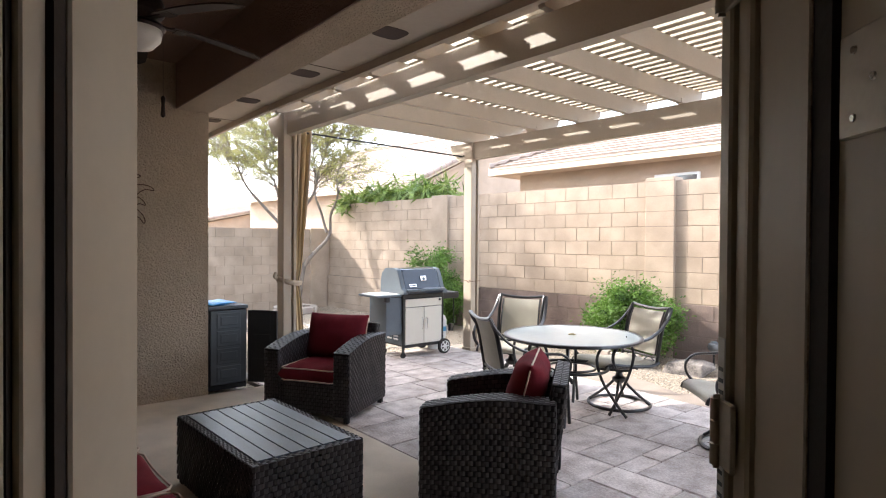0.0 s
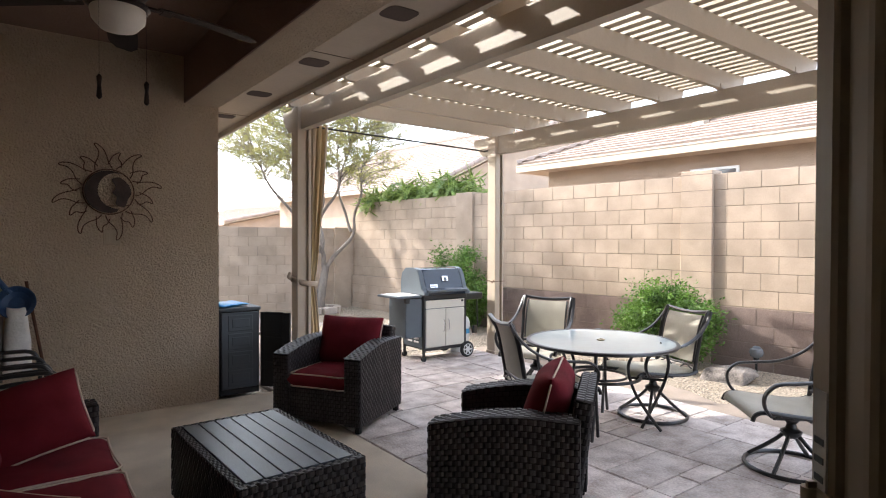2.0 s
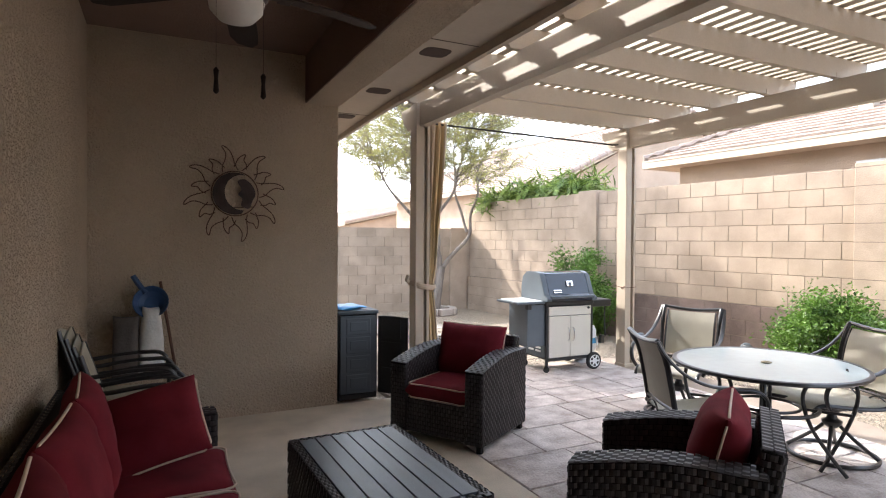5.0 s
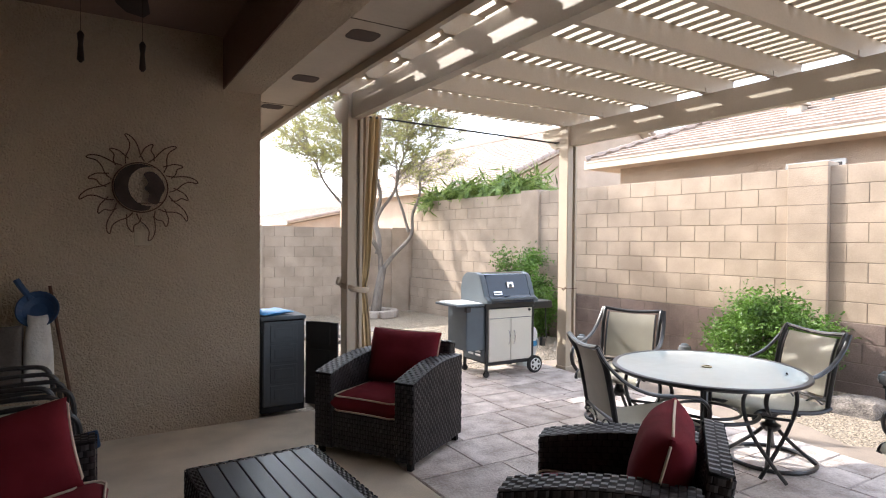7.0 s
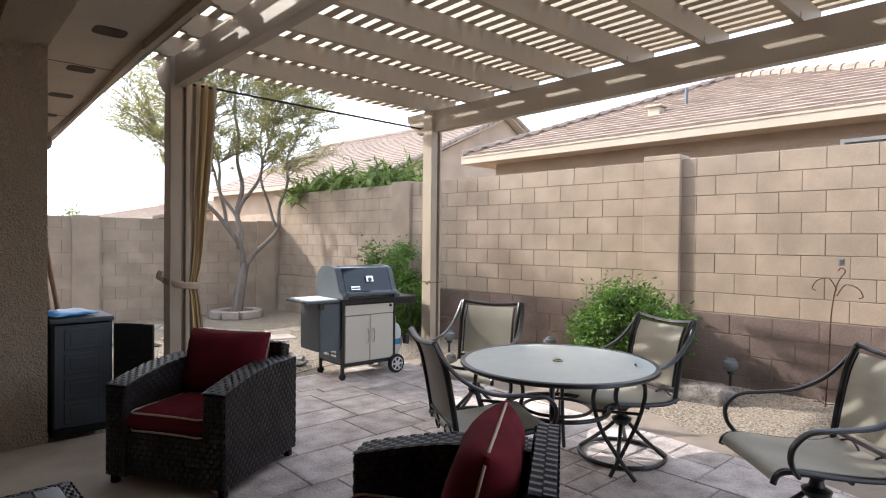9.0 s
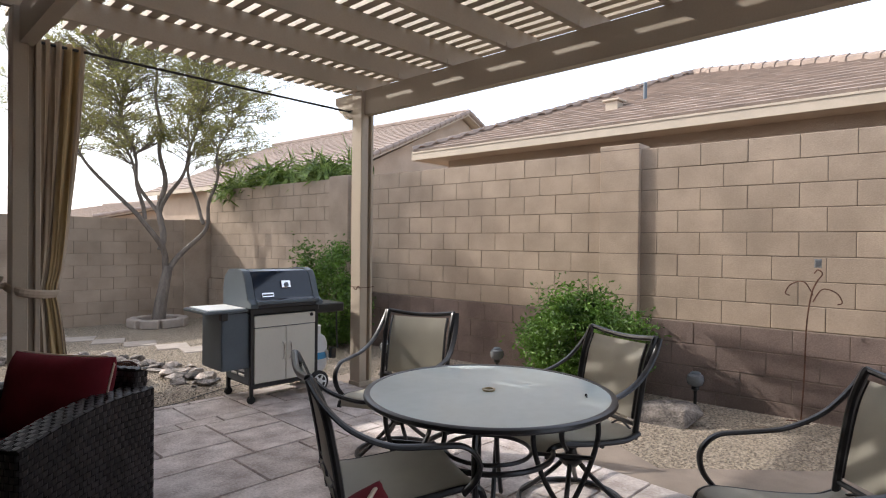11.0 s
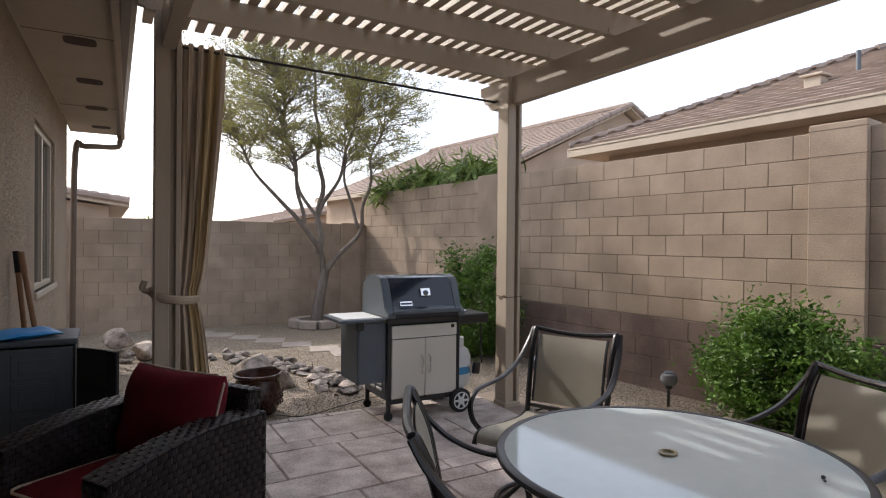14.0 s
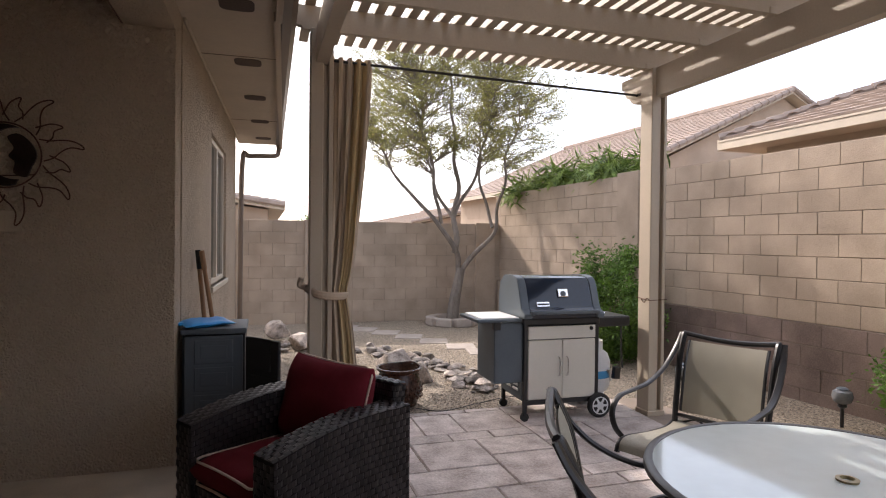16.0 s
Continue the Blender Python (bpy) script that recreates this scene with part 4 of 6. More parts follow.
def near_house():
    t = thing("neighbour_house", pose(10.2, 10.75, 0, 0, 0, HOUSE_TURN), "tan stucco neighbour house with a hipped tile roof", "house")
    P, ez, hx, ly = 0.42, 3.36, 4.45, 11.65
    dep, q = 2 * hx, (ly - hx) / hx
    part("wall", box(0.55, dep - 0.5, -ly + 0.55, -0.55, -0.3, ez - 0.16), STUCCO_FAR, t)
    h = hx * P
    apex = (hx, -hx, ez + h)
    k, k2 = math.hypot(1, P), math.hypot(1, h / (ly - hx))
    for a, b in (((0, 0), (0, -ly)), ((dep, 0), (0, 0)), ((dep, -ly), (dep, 0)), ((0, -ly), (dep, -ly))):
        part("roof_deck", slab3([(*a, ez), (*b, ez), apex], 0.05), ROOF, t)
    tiled_slope("roof_tiles", (0, 0, ez), (0, -1, 0), (1, 0, P), ly, hx * k, t, 0.25, 1 / k, q / k)
    tiled_slope("roof_tiles", (dep, 0, ez), (-1, 0, 0), (0, -1, P), dep, hx * k, t, 0.25, 1 / k, 1 / k)
    for x1, y1, n in ((0, 0, 24), (0, -ly, 30), (dep, 0, 24)):
        hip = [Vector((x1 + (hx - x1) * i / n, y1 + (-hx - y1) * i / n, ez + 0.04 + h * i / n)) for i in range(n + 1)]
        part("hip_tiles", joined(*[tube([a, b + (b - a) * 0.12], 0.08, 7, rs=[0.10, 0.075]) for a, b in zip(hip, hip[1:])]), ROOF, t)
    part("fascia", joined(box(-0.03, 0.0, -ly, 0.0, ez - 0.19, ez - 0.02, 0.003), box(-0.03, dep, 0.0, 0.03, ez - 0.19, ez + 0.01, 0.003)), SOFFIT, t)
    part("drip_edge", box(-0.045, -0.028, -ly, 0.0, ez - 0.045, ez - 0.012), SOFFIT, t)
    part("soffit", joined(box(0.0, 0.56, -ly, 0.0, ez - 0.18, ez - 0.16), box(0.56, dep, -0.56, 0.0, ez - 0.18, ez - 0.16)), STUCCO_FAR, t)
    smooth(part("roof_pipe", tube([(1.9, -4.4, ez + 1.9 * P), (1.9, -4.4, ez + 1.9 * P + 0.35)], 0.035, 10), GREYCAST, t))
    part("roof_vent", joined(box(1.35, 1.6, -4.1, -3.85, ez + 0.5, ez + 0.75, 0.01), box(1.30, 1.65, -4.15, -3.8, ez + 0.75, ez + 0.79, 0.01)), SOFFIT, t)
    for y0, y1, zt in ((-5.15, -4.3, 2.90), (-8.2, -7.35, 2.96)):
        wnd = part("window", box(0.53, 0.55, y0, y1, 2.1, zt - 0.05), GLASS, t)
        part("frame", joined(box(0.50, 0.55, y0 - 0.05, y0, 2.05, zt), box(0.50, 0.55, y1, y1 + 0.05, 2.05, zt), box(0.50, 0.55, y0, y1, zt - 0.05, zt)), WHITEP, wnd)
    return t


near_house()


def gable_house(m, w, ln, ez, pitch, label):
    t = thing("neighbour_house", m, label, "house")
    h = w / 2 * pitch
    k = math.hypot(1, pitch)
    b = bmesh.new()
    for y in (0.4, ln - 0.4):
        f = [b.verts.new(p) for p in ((0.5, y, -0.3), (w - 0.5, y, -0.3), (w - 0.5, y, ez - 0.1), (w / 2, y, ez + h - 0.2), (0.5, y, ez - 0.1))]
        b.faces.new(f)
    b.faces.ensure_lookup_table()
    A, B = list(b.faces[0].verts), list(b.faces[1].verts)
    for i in range(5):
        j = (i + 1) % 5
        b.faces.new((A[i], A[j], B[j], B[i]))
    bmesh.ops.recalc_face_normals(b, faces=b.faces[:])
    part("wall", b, STUCCO_FAR, t)
    part("roof_deck", slab3([(0, 0, ez), (0, ln, ez), (w / 2, ln, ez + h), (w / 2, 0, ez + h)]), SOFFIT, t)
    part("roof_deck", slab3([(w, 0, ez), (w, ln, ez), (w / 2, ln, ez + h), (w / 2, 0, ez + h)]), SOFFIT, t)
    tiled_slope("roof_tiles", (0, 0, ez + 0.01), (0, 1, 0), (1, 0, pitch), ln, w / 2 * k, t)
    tiled_slope("roof_tiles", (w, 0, ez + 0.01), (0, 1, 0), (-1, 0, pitch), ln, w / 2 * k, t)
    rake = [Vector((w / 2 * i / 22, -0.02, ez + 0.06 + h * i / 22)) for i in range(23)]
    rk2 = [Vector((w - p.x, p.y, p.z)) for p in rake]
    part("rake_tiles", joined(*[tube([a, c + (c - a) * 0.12], 0.1, 7, rs=[0.12, 0.09]) for L in (rake, rk2) for a, c in zip(L, L[1:])]), ROOF, t)
    part("ridge_tiles", tube([(w / 2, 0, ez + h + 0.06), (w / 2, ln, ez + h + 0.06)], 0.12, 7), ROOF, t)
    part("eave_board", box(-0.03, 0.0, 0, ln, ez - 0.18, ez), SOFFIT, t)
    return t


gable_house(pose(13.2, 18, 0, 0, 0, 4.5), 15.2, 15.0, 3.75, 0.45, "far tan stucco house with a pinkish tile gable roof")
gable_house(pose(11.0, 38, 0, 0, 0, 8), 15.0, 16.0, 2.6, 0.21, "distant tan stucco house with a low tile roof")
far = gable_house(pose(-8.6, 20.5, 0), 11.2, 12.0, 2.45, 0.14, "tan stucco house behind the back wall")


# ---- gas grill ----
def grill():
    t = thing("gas_grill", pose(3.89, 5.895, 0, 0, 0, -1), "gas grill cart with cream doors and a dark blue lid", "grill")
    w, d = 0.65, 0.46
    for x in (0.0, w - 0.03):
        for y in (0.0, d - 0.03):
            part("leg", box(x, x + 0.03, y, y + 0.03, 0.07 if x < 0.1 else 0.12, 0.755, 0.003), GRILLBLACK, t)
    part("bottom_rail", joined(box(0, w, -0.002, 0.03, 0.125, 0.16, 0.003), box(0, w, d - 0.03, d, 0.125, 0.16, 0.003), box(0.03, w - 0.03, 0.03, d - 0.03, 0.135, 0.15)), GRILLBLACK, t)
    part("back_panel", box(0.03, w - 0.03, d - 0.03, d - 0.02, 0.16, 0.74), GREYCAST, t)
    left = part("side_panel", box(-0.004, 0.012, 0.03, d - 0.03, 0.16, 0.74, 0.002), GREYCAST, t, "grey louvred side panel")
    for z in (0.215, 0.255):
        for y in (0.10, 0.24):
            part("louvre", box(-0.012, 0.002, y, y + 0.10, z, z + 0.022, 0.005), WHITEP, left)
    part("side_panel", box(w - 0.012, w + 0.002, 0.03, d - 0.03, 0.16, 0.74, 0.002), GREYCAST, t)
    part("control_panel", box(0.032, w - 0.032, -0.004, 0.02, 0.635, 0.735, 0.004), CREAM, t)
    part("knob", moved(lathe([(0.012, 0), (0.016, 0.006), (0.012, 0.018)], 14), pose(w - 0.075, -0.004, 0.712, 90, 0, 0)), GRILLBLACK, t)
    for i, x in enumerate((0.034, w / 2 + 0.002)):
        door = part("door", box(x, x + w / 2 - 0.036, -0.006, 0.016, 0.165, 0.628, 0.005), CREAM, t)
        hx = w / 2 + (-0.035 if i == 0 else 0.035)
        pts = arc([(hx, -0.006, 0.345), (hx, -0.028, 0.36), (hx, -0.034, 0.42), (hx, -0.028, 0.48), (hx, -0.006, 0.495)], 5)
        smooth(part("handle", tube(pts, 0.006, 8), CHROME, door, "slim metal pull handle"))
    # firebox and lid: an outline in y and z drawn along x
    part("firebox", box(-0.01, w + 0.01, 0.0, d + 0.02, 0.742, 0.80, 0.01), GRILLBLACK, t)
    prof = [(-0.045, 0.80), (-0.05, 0.835), (0.015, 0.875), (0.085, 1.06), (0.12, 1.105), (0.20, 1.125), (0.38, 1.12), (0.46, 1.06), (0.49, 0.95), (0.49, 0.80)]

    def hood(x0, x1, grow, mat, name, label=""):
        b = bmesh.new()
        c = (0.22, 0.93)
        P = [(c[0] + (y - c[0]) * grow, c[1] + (z - c[1]) * grow if z > 0.81 else z) for y, z in prof]
        A = [b.verts.new((x0, y, z)) for y, z in P]
        B = [b.verts.new((x1, y, z)) for y, z in P]
        for k in range(len(P)):
            j = (k + 1) % len(P)
            b.faces.new((A[k], A[j], B[j], B[k]))
        b.faces.new(A)
        b.faces.new(B[::-1])
        bmesh.ops.recalc_face_normals(b, faces=b.faces[:])
        bmesh.ops.bevel(b, geom=b.edges[:], offset=0.006, segments=2, affect="EDGES")
        return smooth(part(name, b, mat, t, label), 35)
    lid = hood(0.045, w - 0.045, 0.985, NAVY, "lid", "glossy dark blue lid")
    hood(-0.02, 0.048, 1.0, GREYCAST, "lid_end", "grey cast lid end")
    hood(w - 0.048, w + 0.02, 1.0, GREYCAST, "lid_end", "grey cast lid end")
    smooth(part("handle", joined(box(0.04, w - 0.04, -0.085, -0.055, 0.835, 0.865, 0.01, 2), box(0.03, 0.06, -0.075, -0.02, 0.83, 0.862, 0.006), box(w - 0.06, w - 0.03, -0.075, -0.02, 0.83, 0.862, 0.006)), GREYCAST, t, "grey plastic lid handle"))
    badge = part("thermometer", moved(box(-0.045, 0.045, -0.006, 0.006, -0.033, 0.033, 0.005, 2), pose(0.35, 0.052, 0.99, -21, 0, 0)), CHROME, lid, "chrome lid thermometer")
    part("dial", moved(lathe([(0.02, 0), (0.022, 0.004), (0.018, 0.006)], 20), pose(0.35, 0.042, 0.985, 69, 0, 0)), GREYCAST, badge)
    part("maker_plate", moved(box(-0.055, 0.055, -0.004, 0.004, -0.02, 0.02, 0.002), pose(0.165, 0.022, 0.905, -21, 0, 0)), CHROME, lid, "small silver name plate")
    part("plate_band", moved(box(-0.048, 0.048, -0.006, 0.0, -0.006, 0.008), pose(0.165, 0.021, 0.903, -21, 0, 0)), GRILLBLACK, lid)
    # side shelves
    shelf = part("side_shelf", box(-0.385, -0.02, 0.0, d - 0.02, 0.775, 0.80, 0.01, 2), GREYCAST, t, "grey side shelf with a white work top")
    part("shelf_top", box(-0.345, -0.035, 0.02, d - 0.04, 0.798, 0.808, 0.004), WHITEP, shelf, "white shelf top")
    part("shelf_leaf", box(-0.235, -0.22, 0.03, d - 0.05, 0.30, 0.77, 0.006), GREYCAST, t, "grey fold-down leaf")
    part("leaf_front", box(-0.225, -0.005, 0.03, 0.04, 0.30, 0.765, 0.004), GREYCAST, t)
    part("bracket", box(-0.25, -0.19, 0.005, 0.05, 0.715, 0.775, 0.005), GRILLBLACK, t)
    burner = part("side_burner", box(w + 0.02, w + 0.35, 0.09, d - 0.02, 0.70, 0.785, 0.01), GRILLBLACK, t, "black side burner shelf")
    smooth(part("burner_knob", moved(lathe([(0.028, 0), (0.03, 0.012), (0.02, 0.025), (0.008, 0.03)], 18), pose(w + 0.12, 0.17, 0.785)), CHROME, burner))
    smooth(part("burner_knob", moved(lathe([(0.02, 0), (0.022, 0.01), (0.012, 0.018)], 18), pose(w + 0.20, 0.26, 0.785)), CHROME, burner))
    # wheels and castors
    for y in (-0.03, d - 0.01):
        wheel = smooth(part("wheel", moved(lathe([(0.02, 0), (0.088, 0.0), (0.098, 0.008), (0.098, 0.034), (0.088, 0.042), (0.02, 0.042)], 32), pose(w - 0.01, y + 0.021, 0.098, 90, 0, 0)), RUBBER, t), 30)
        part("hub", moved(joined(lathe([(0.062, -0.004), (0.070, -0.004), (0.070, 0.046), (0.062, 0.046)], 32, True), lathe([(0.02, -0.006), (0.03, -0.006), (0.03, 0.048), (0.02, 0.048)], 20), *[moved(box(0.0, 0.068, -0.009, 0.009, -0.003, 0.045), pose(0, 0, 0, 0, 0, 60 * k)) for k in range(6)]), pose(w - 0.01, y + 0.021, 0.098, 90, 0, 0)), WHITEP, wheel, "white spoked hub")
    for x, y in ((0.015, 0.015), (0.015, d - 0.015)):
        part("castor", joined(moved(lathe([(0.012, -0.012), (0.033, -0.012), (0.033, 0.012), (0.012, 0.012)], 20), pose(x, y, 0.033, 90, 0, 0)), box(x - 0.012, x + 0.012, y - 0.018, y + 0.018, 0.04, 0.08, 0.003)), RUBBER, t)
    return t


grill()


def propane_tank():
    t = thing("propane_tank", pose(4.70, 6.24, 0, 0, 0, 20), "white propane tank with a blue label beside the grill", "gas tank")
    smooth(part("body", lathe([(0.09, 0.10), (0.13, 0.125), (0.15, 0.17), (0.152, 0.38), (0.13, 0.44), (0.08, 0.475), (0.03, 0.48)], 32), TANKW, t), 50)
    smooth(part("label_band", lathe([(0.1525, 0.24), (0.1535, 0.245), (0.1535, 0.30), (0.1525, 0.305)], 32, True), TANKBLUE, t, "blue label band"), 50)
    part("label_mark", tube(arc([(0.02, -0.155, 0.32), (0.06, -0.145, 0.27), (0.09, -0.128, 0.215)], 5), 0.018, 6), TANKW, t)
    smooth(part("foot_ring", lathe([(0.10, 0.0), (0.105, 0.0), (0.105, 0.115), (0.10, 0.115)], 28, True), TANKW, t))
    smooth(part("collar", lathe([(0.085, 0.46), (0.09, 0.46), (0.09, 0.55), (0.084, 0.55)], 24, True), TANKW, t))
    smooth(part("valve", lathe([(0.012, 0.48), (0.02, 0.50), (0.02, 0.53), (0.008, 0.545)], 12), CHROME, t))
    return t


propane_tank()


def grill_brush():
    t = thing("grill_brush", pose(4.86, 6.05, 0.695, 0, 0, 10), "black grill brush hanging from the side burner", "brush")
    smooth(part("handle", tube(arc([(0, 0, 0.03), (0.0, 0, -0.1), (0.01, 0, -0.28), (0.02, 0, -0.36)], 4), 0.008, 8), GRILLBLACK, t))
    part("head", moved(box(-0.03, 0.04, -0.02, 0.02, -0.45, -0.35, 0.006), pose(0, 0, 0, 0, 8, 0)), GRILLBLACK, t)
    return t


grill_brush()


# ---- plastic storage cabinet with an open door ----
def storage_cabinet():
    t = thing("storage_cabinet", pose(1.485, 5.765, 0), "dark grey plastic storage cabinet with one door open", "cabinet")
    w, d, h = 0.37, 0.44, 0.785
    part("body", joined(box(0, 0.02, 0, d, 0.02, h), box(w - 0.02, w, 0, d, 0.02, h), box(0, w, d - 0.02, d, 0.02, h), box(0, w, 0, d, 0.0, 0.05, 0.004), box(0.02, w - 0.02, 0.02, d - 0.02, 0.42, 0.44)), CABDARK, t)
    part("lid", box(-0.012, w + 0.012, -0.02, d + 0.01, h, h + 0.035, 0.01, 2), CABINET, t, "flat grey top")
    a = part("door", box(0.012, w - 0.012, -0.022, 0.002, 0.06, h - 0.01, 0.005), CABINET, t)
    for k in range(4):
        z = 0.085 + 0.172 * k
        part("panel_frame", joined(box(0.07, w - 0.07, -0.028, -0.02, z, z + 0.15, 0.004), box(0.105, w - 0.105, -0.033, -0.026, z + 0.033, z + 0.117, 0.003)), CABINET, a)
    b = part("door", moved(box(0.0, 0.32, -0.012, 0.012, 0.05, h - 0.02, 0.005), pose(w + 0.012, -0.01, 0, 0, 0, -52)), CABDARK, t, "open door of dark plastic")
    for k in range(3):
        z = 0.09 + 0.24 * k
        part("panel_frame", moved(box(0.05, 0.25, -0.017, -0.01, z, z + 0.2, 0.003), pose(w + 0.012, -0.01, 0, 0, 0, -52)), CABDARK, b)
    return t


storage_cabinet()
b = cushion(0.32, 0.26, 0.04, 8, 4)
for v in b.verts:
    v.co.z += 0.012 * noise.noise(v.co * 14)
tagged(smooth(part("blue_dustpan", joined(b, box(-0.17, -0.10, -0.02, 0.02, -0.008, 0.012, 0.006)), BLUE)), "bright blue plastic dustpan lying on the cabinet top", "dustpan").matrix_world = pose(1.60, 5.92, 0.840, 0, 0, 25)


def long_tool(name, x, y, z, lean, mat2, label):
    t = thing(name, pose(x, y, z, lean[0], lean[1], 0), label, "garden tool")
    smooth(part("handle", tube([(0, 0, 0), (0, 0, 1.28)], 0.016, 10), WOODTOOL, t))
    part("grip", tube([(0, 0, 1.18), (0, 0, 1.32)], 0.019, 10), mat2, t)
    part("blade", joined(box(-0.02, 0.02, -0.008, 0.008, -0.02, 0.16, 0.004), box(-0.09, 0.09, -0.006, 0.006, -0.05, 0.03, 0.003)), GREYCAST, t)
    return t


long_tool("garden_hoe", 1.64, 6.30, 0.0, (-6, -6), RUBBER, "wooden-handled garden hoe leaning on the stucco wall")
long_tool("garden_rake", 1.74, 6.32, 0.0, (-3, -9), WOODTOOL, "wooden-handled garden rake leaning on the stucco wall")


# ---- curtain on its rod ----
def curtain():
    t = thing("outdoor_curtain", pose(0, 0, 0), "tan canvas curtain gathered with a tie at the post", "curtain")
    n, m = 90, 34
    z_top, z_bot, z_tie = 2.70, 0.03, 1.02

    def edge(z):
        if z > z_tie:
            k = ((z - z_tie) / (z_top - z_tie)) ** 0.5
            return 2.385 + 0.04 * k, 2.53 + 0.19 * k
        k = (z_tie - z) / z_tie
        return 2.385 + 0.01 * k, 2.53 + 0.14 * k ** 0.6

    def strip(u0, u1, cols, name, mat, parent):
        V, F = [], []
        for j in range(m + 1):
            z = z_bot + (z_top - z_bot) * j / m
            a, b = edge(z)
            tight = min(1.0, abs(z - z_tie) / 0.5)
            for i in range(cols + 1):
                u = u0 + (u1 - u0) * i / cols
                amp = 0.013 + 0.020 * tight
                yy = 6.045 + amp * math.sin(u * 27 + 0.8 * math.sin(z * 1.7)) + 0.008 * math.sin(u * 91 + z * 3)
                yy -= 0.045 * (1 - tight)
                V.append((a + (b - a) * u + 0.006 * math.sin(u * 60 + z * 2), yy, z))
        for j in range(m):
            for i in range(cols):
                q = j * (cols + 1) + i
                F.append((q, q + 1, q + cols + 2, q + cols + 1))
        ob = mesh_part(name, V, F, mat, parent)
        sol = ob.modifiers.new("thickness", "SOLIDIFY")
        sol.thickness = 0.003
        return smooth(ob, 80)
    strip(0.0, 0.56, 56, "cloth", CURTAIN, t)
    # middle strip in the golden tone, painted as backlit cloth
    strip(0.555, 0.86, 30, "backlit_fold", CURTAIN2, t)["label"] = "fold of the canvas coloured golden as if backlit"
    strip(0.855, 1.0, 15, "cloth", CURTAIN, t)
    band = arc([(2.245, 5.92, 1.06), (2.30, 5.785, 1.03), (2.42, 5.785, 1.01), (2.525, 5.93, 1.00), (2.51, 6.06, 1.00), (2.36, 6.07, 1.01)], 5, True)
    part("tie_band", tube(band, 0.012, 8, True, flat=2.4), CURTAIN, t, "tan fabric tie band")
    part("tie_knot", tube(arc([(2.25, 5.90, 1.06), (2.20, 5.88, 1.08), (2.215, 5.87, 1.13)], 4), 0.018, 8), CURTAIN, t)
    return t


curtain()
rod = thing("curtain_rod", pose(0, 0, 0), "thin black curtain rod between the pergola posts", "curtain rod")
smooth(part("rod", tube([(2.40, 6.045, 2.675), (3.2, 6.048, 2.665), (4.1, 6.05, 2.655), (5.0, 6.05, 2.645)], 0.010, 8), ROD, rod))
part("bracket", box(4.985, 5.03, 5.945, 6.07, 2.63, 2.66, 0.004), ROD, rod)


# ---- ceiling fan ----
def ceiling_fan():
    t = thing("ceiling_fan", pose(0.335, 3.34, 0), "dark bronze ceiling fan with a white glass bowl", "ceiling fan")
    smooth(part("downrod", lathe([(0.075, 3.06), (0.075, 3.03), (0.02, 2.99), (0.015, 2.99), (0.015, 2.71)], 20), SUNDARK, t))
    smooth(part("motor", lathe([(0.05, 2.73), (0.11, 2.71), (0.13, 2.66), (0.13, 2.61), (0.10, 2.575), (0.07, 2.565)], 28), SUNDARK, t))
    smooth(part("light_collar", lathe([(0.07, 2.575), (0.12, 2.56), (0.135, 2.54), (0.12, 2.53)], 28), SUNDARK, t))
    smooth(part("bowl", lathe([(0.112, 2.538), (0.120, 2.52), (0.112, 2.478), (0.076, 2.438), (0.02, 2.424)], 32), BOWL, t, "white glass light bowl, unlit"))
    for k in range(5):
        a = 8 + 72 * k
        b = bmesh.new()
        V = []
        n = 8
        for i in range(n + 1):
            r = 0.17 + 0.50 * i / n
            hw = 0.055 + 0.02 * math.sin(i / n * math.pi * 0.8) - (0.03 if i == n else 0)
            V.append([b.verts.new((r, s * hw, 2.575 - 0.035 * (i / n) ** 2 + s * hw * 0.22 + dz)) for s in (-1, 1) for dz in (0, 0.008)])
        for A, B in zip(V, V[1:]):
            for q in ((A[0], A[2], B[2], B[0]), (A[1], B[1], B[3], A[3]), (A[0], B[0], B[1], A[1]), (A[2], A[3], B[3], B[2])):
                b.faces.new(q)
        b.faces.new((V[0][0], V[0][1], V[0][3], V[0][2]))
        b.faces.new((V[-1][0], V[-1][2], V[-1][3], V[-1][1]))
        bmesh.ops.recalc_face_normals(b, faces=b.faces[:])
        blade = part("blade", moved(b, pose(0, 0, 0, 0, 0, a)), FANWOOD, t)
        part("blade_iron", moved(joined(box(0.10, 0.21, -0.018, 0.018, 2.568, 2.578, 0.003), box(0.19, 0.25, -0.035, 0.035, 2.566, 2.572, 0.003)), pose(0, 0, 0, 0, 0, a)), SUNDARK, blade)
    for dx, dy in ((-0.092, -0.11), (0.10, -0.10)):
        part("pull_chain", tube([(dx, dy, 2.55), (dx, dy, 2.19)], 0.0009, 5), SUNDARK, t)
        smooth(part("chain_knob", moved(lathe([(0.004, 0), (0.012, -0.012), (0.008, -0.045), (0.012, -0.10), (0.004, -0.11)], 10), pose(dx, dy, 2.19)), SUNDARK, t))
    return t


ceiling_fan()


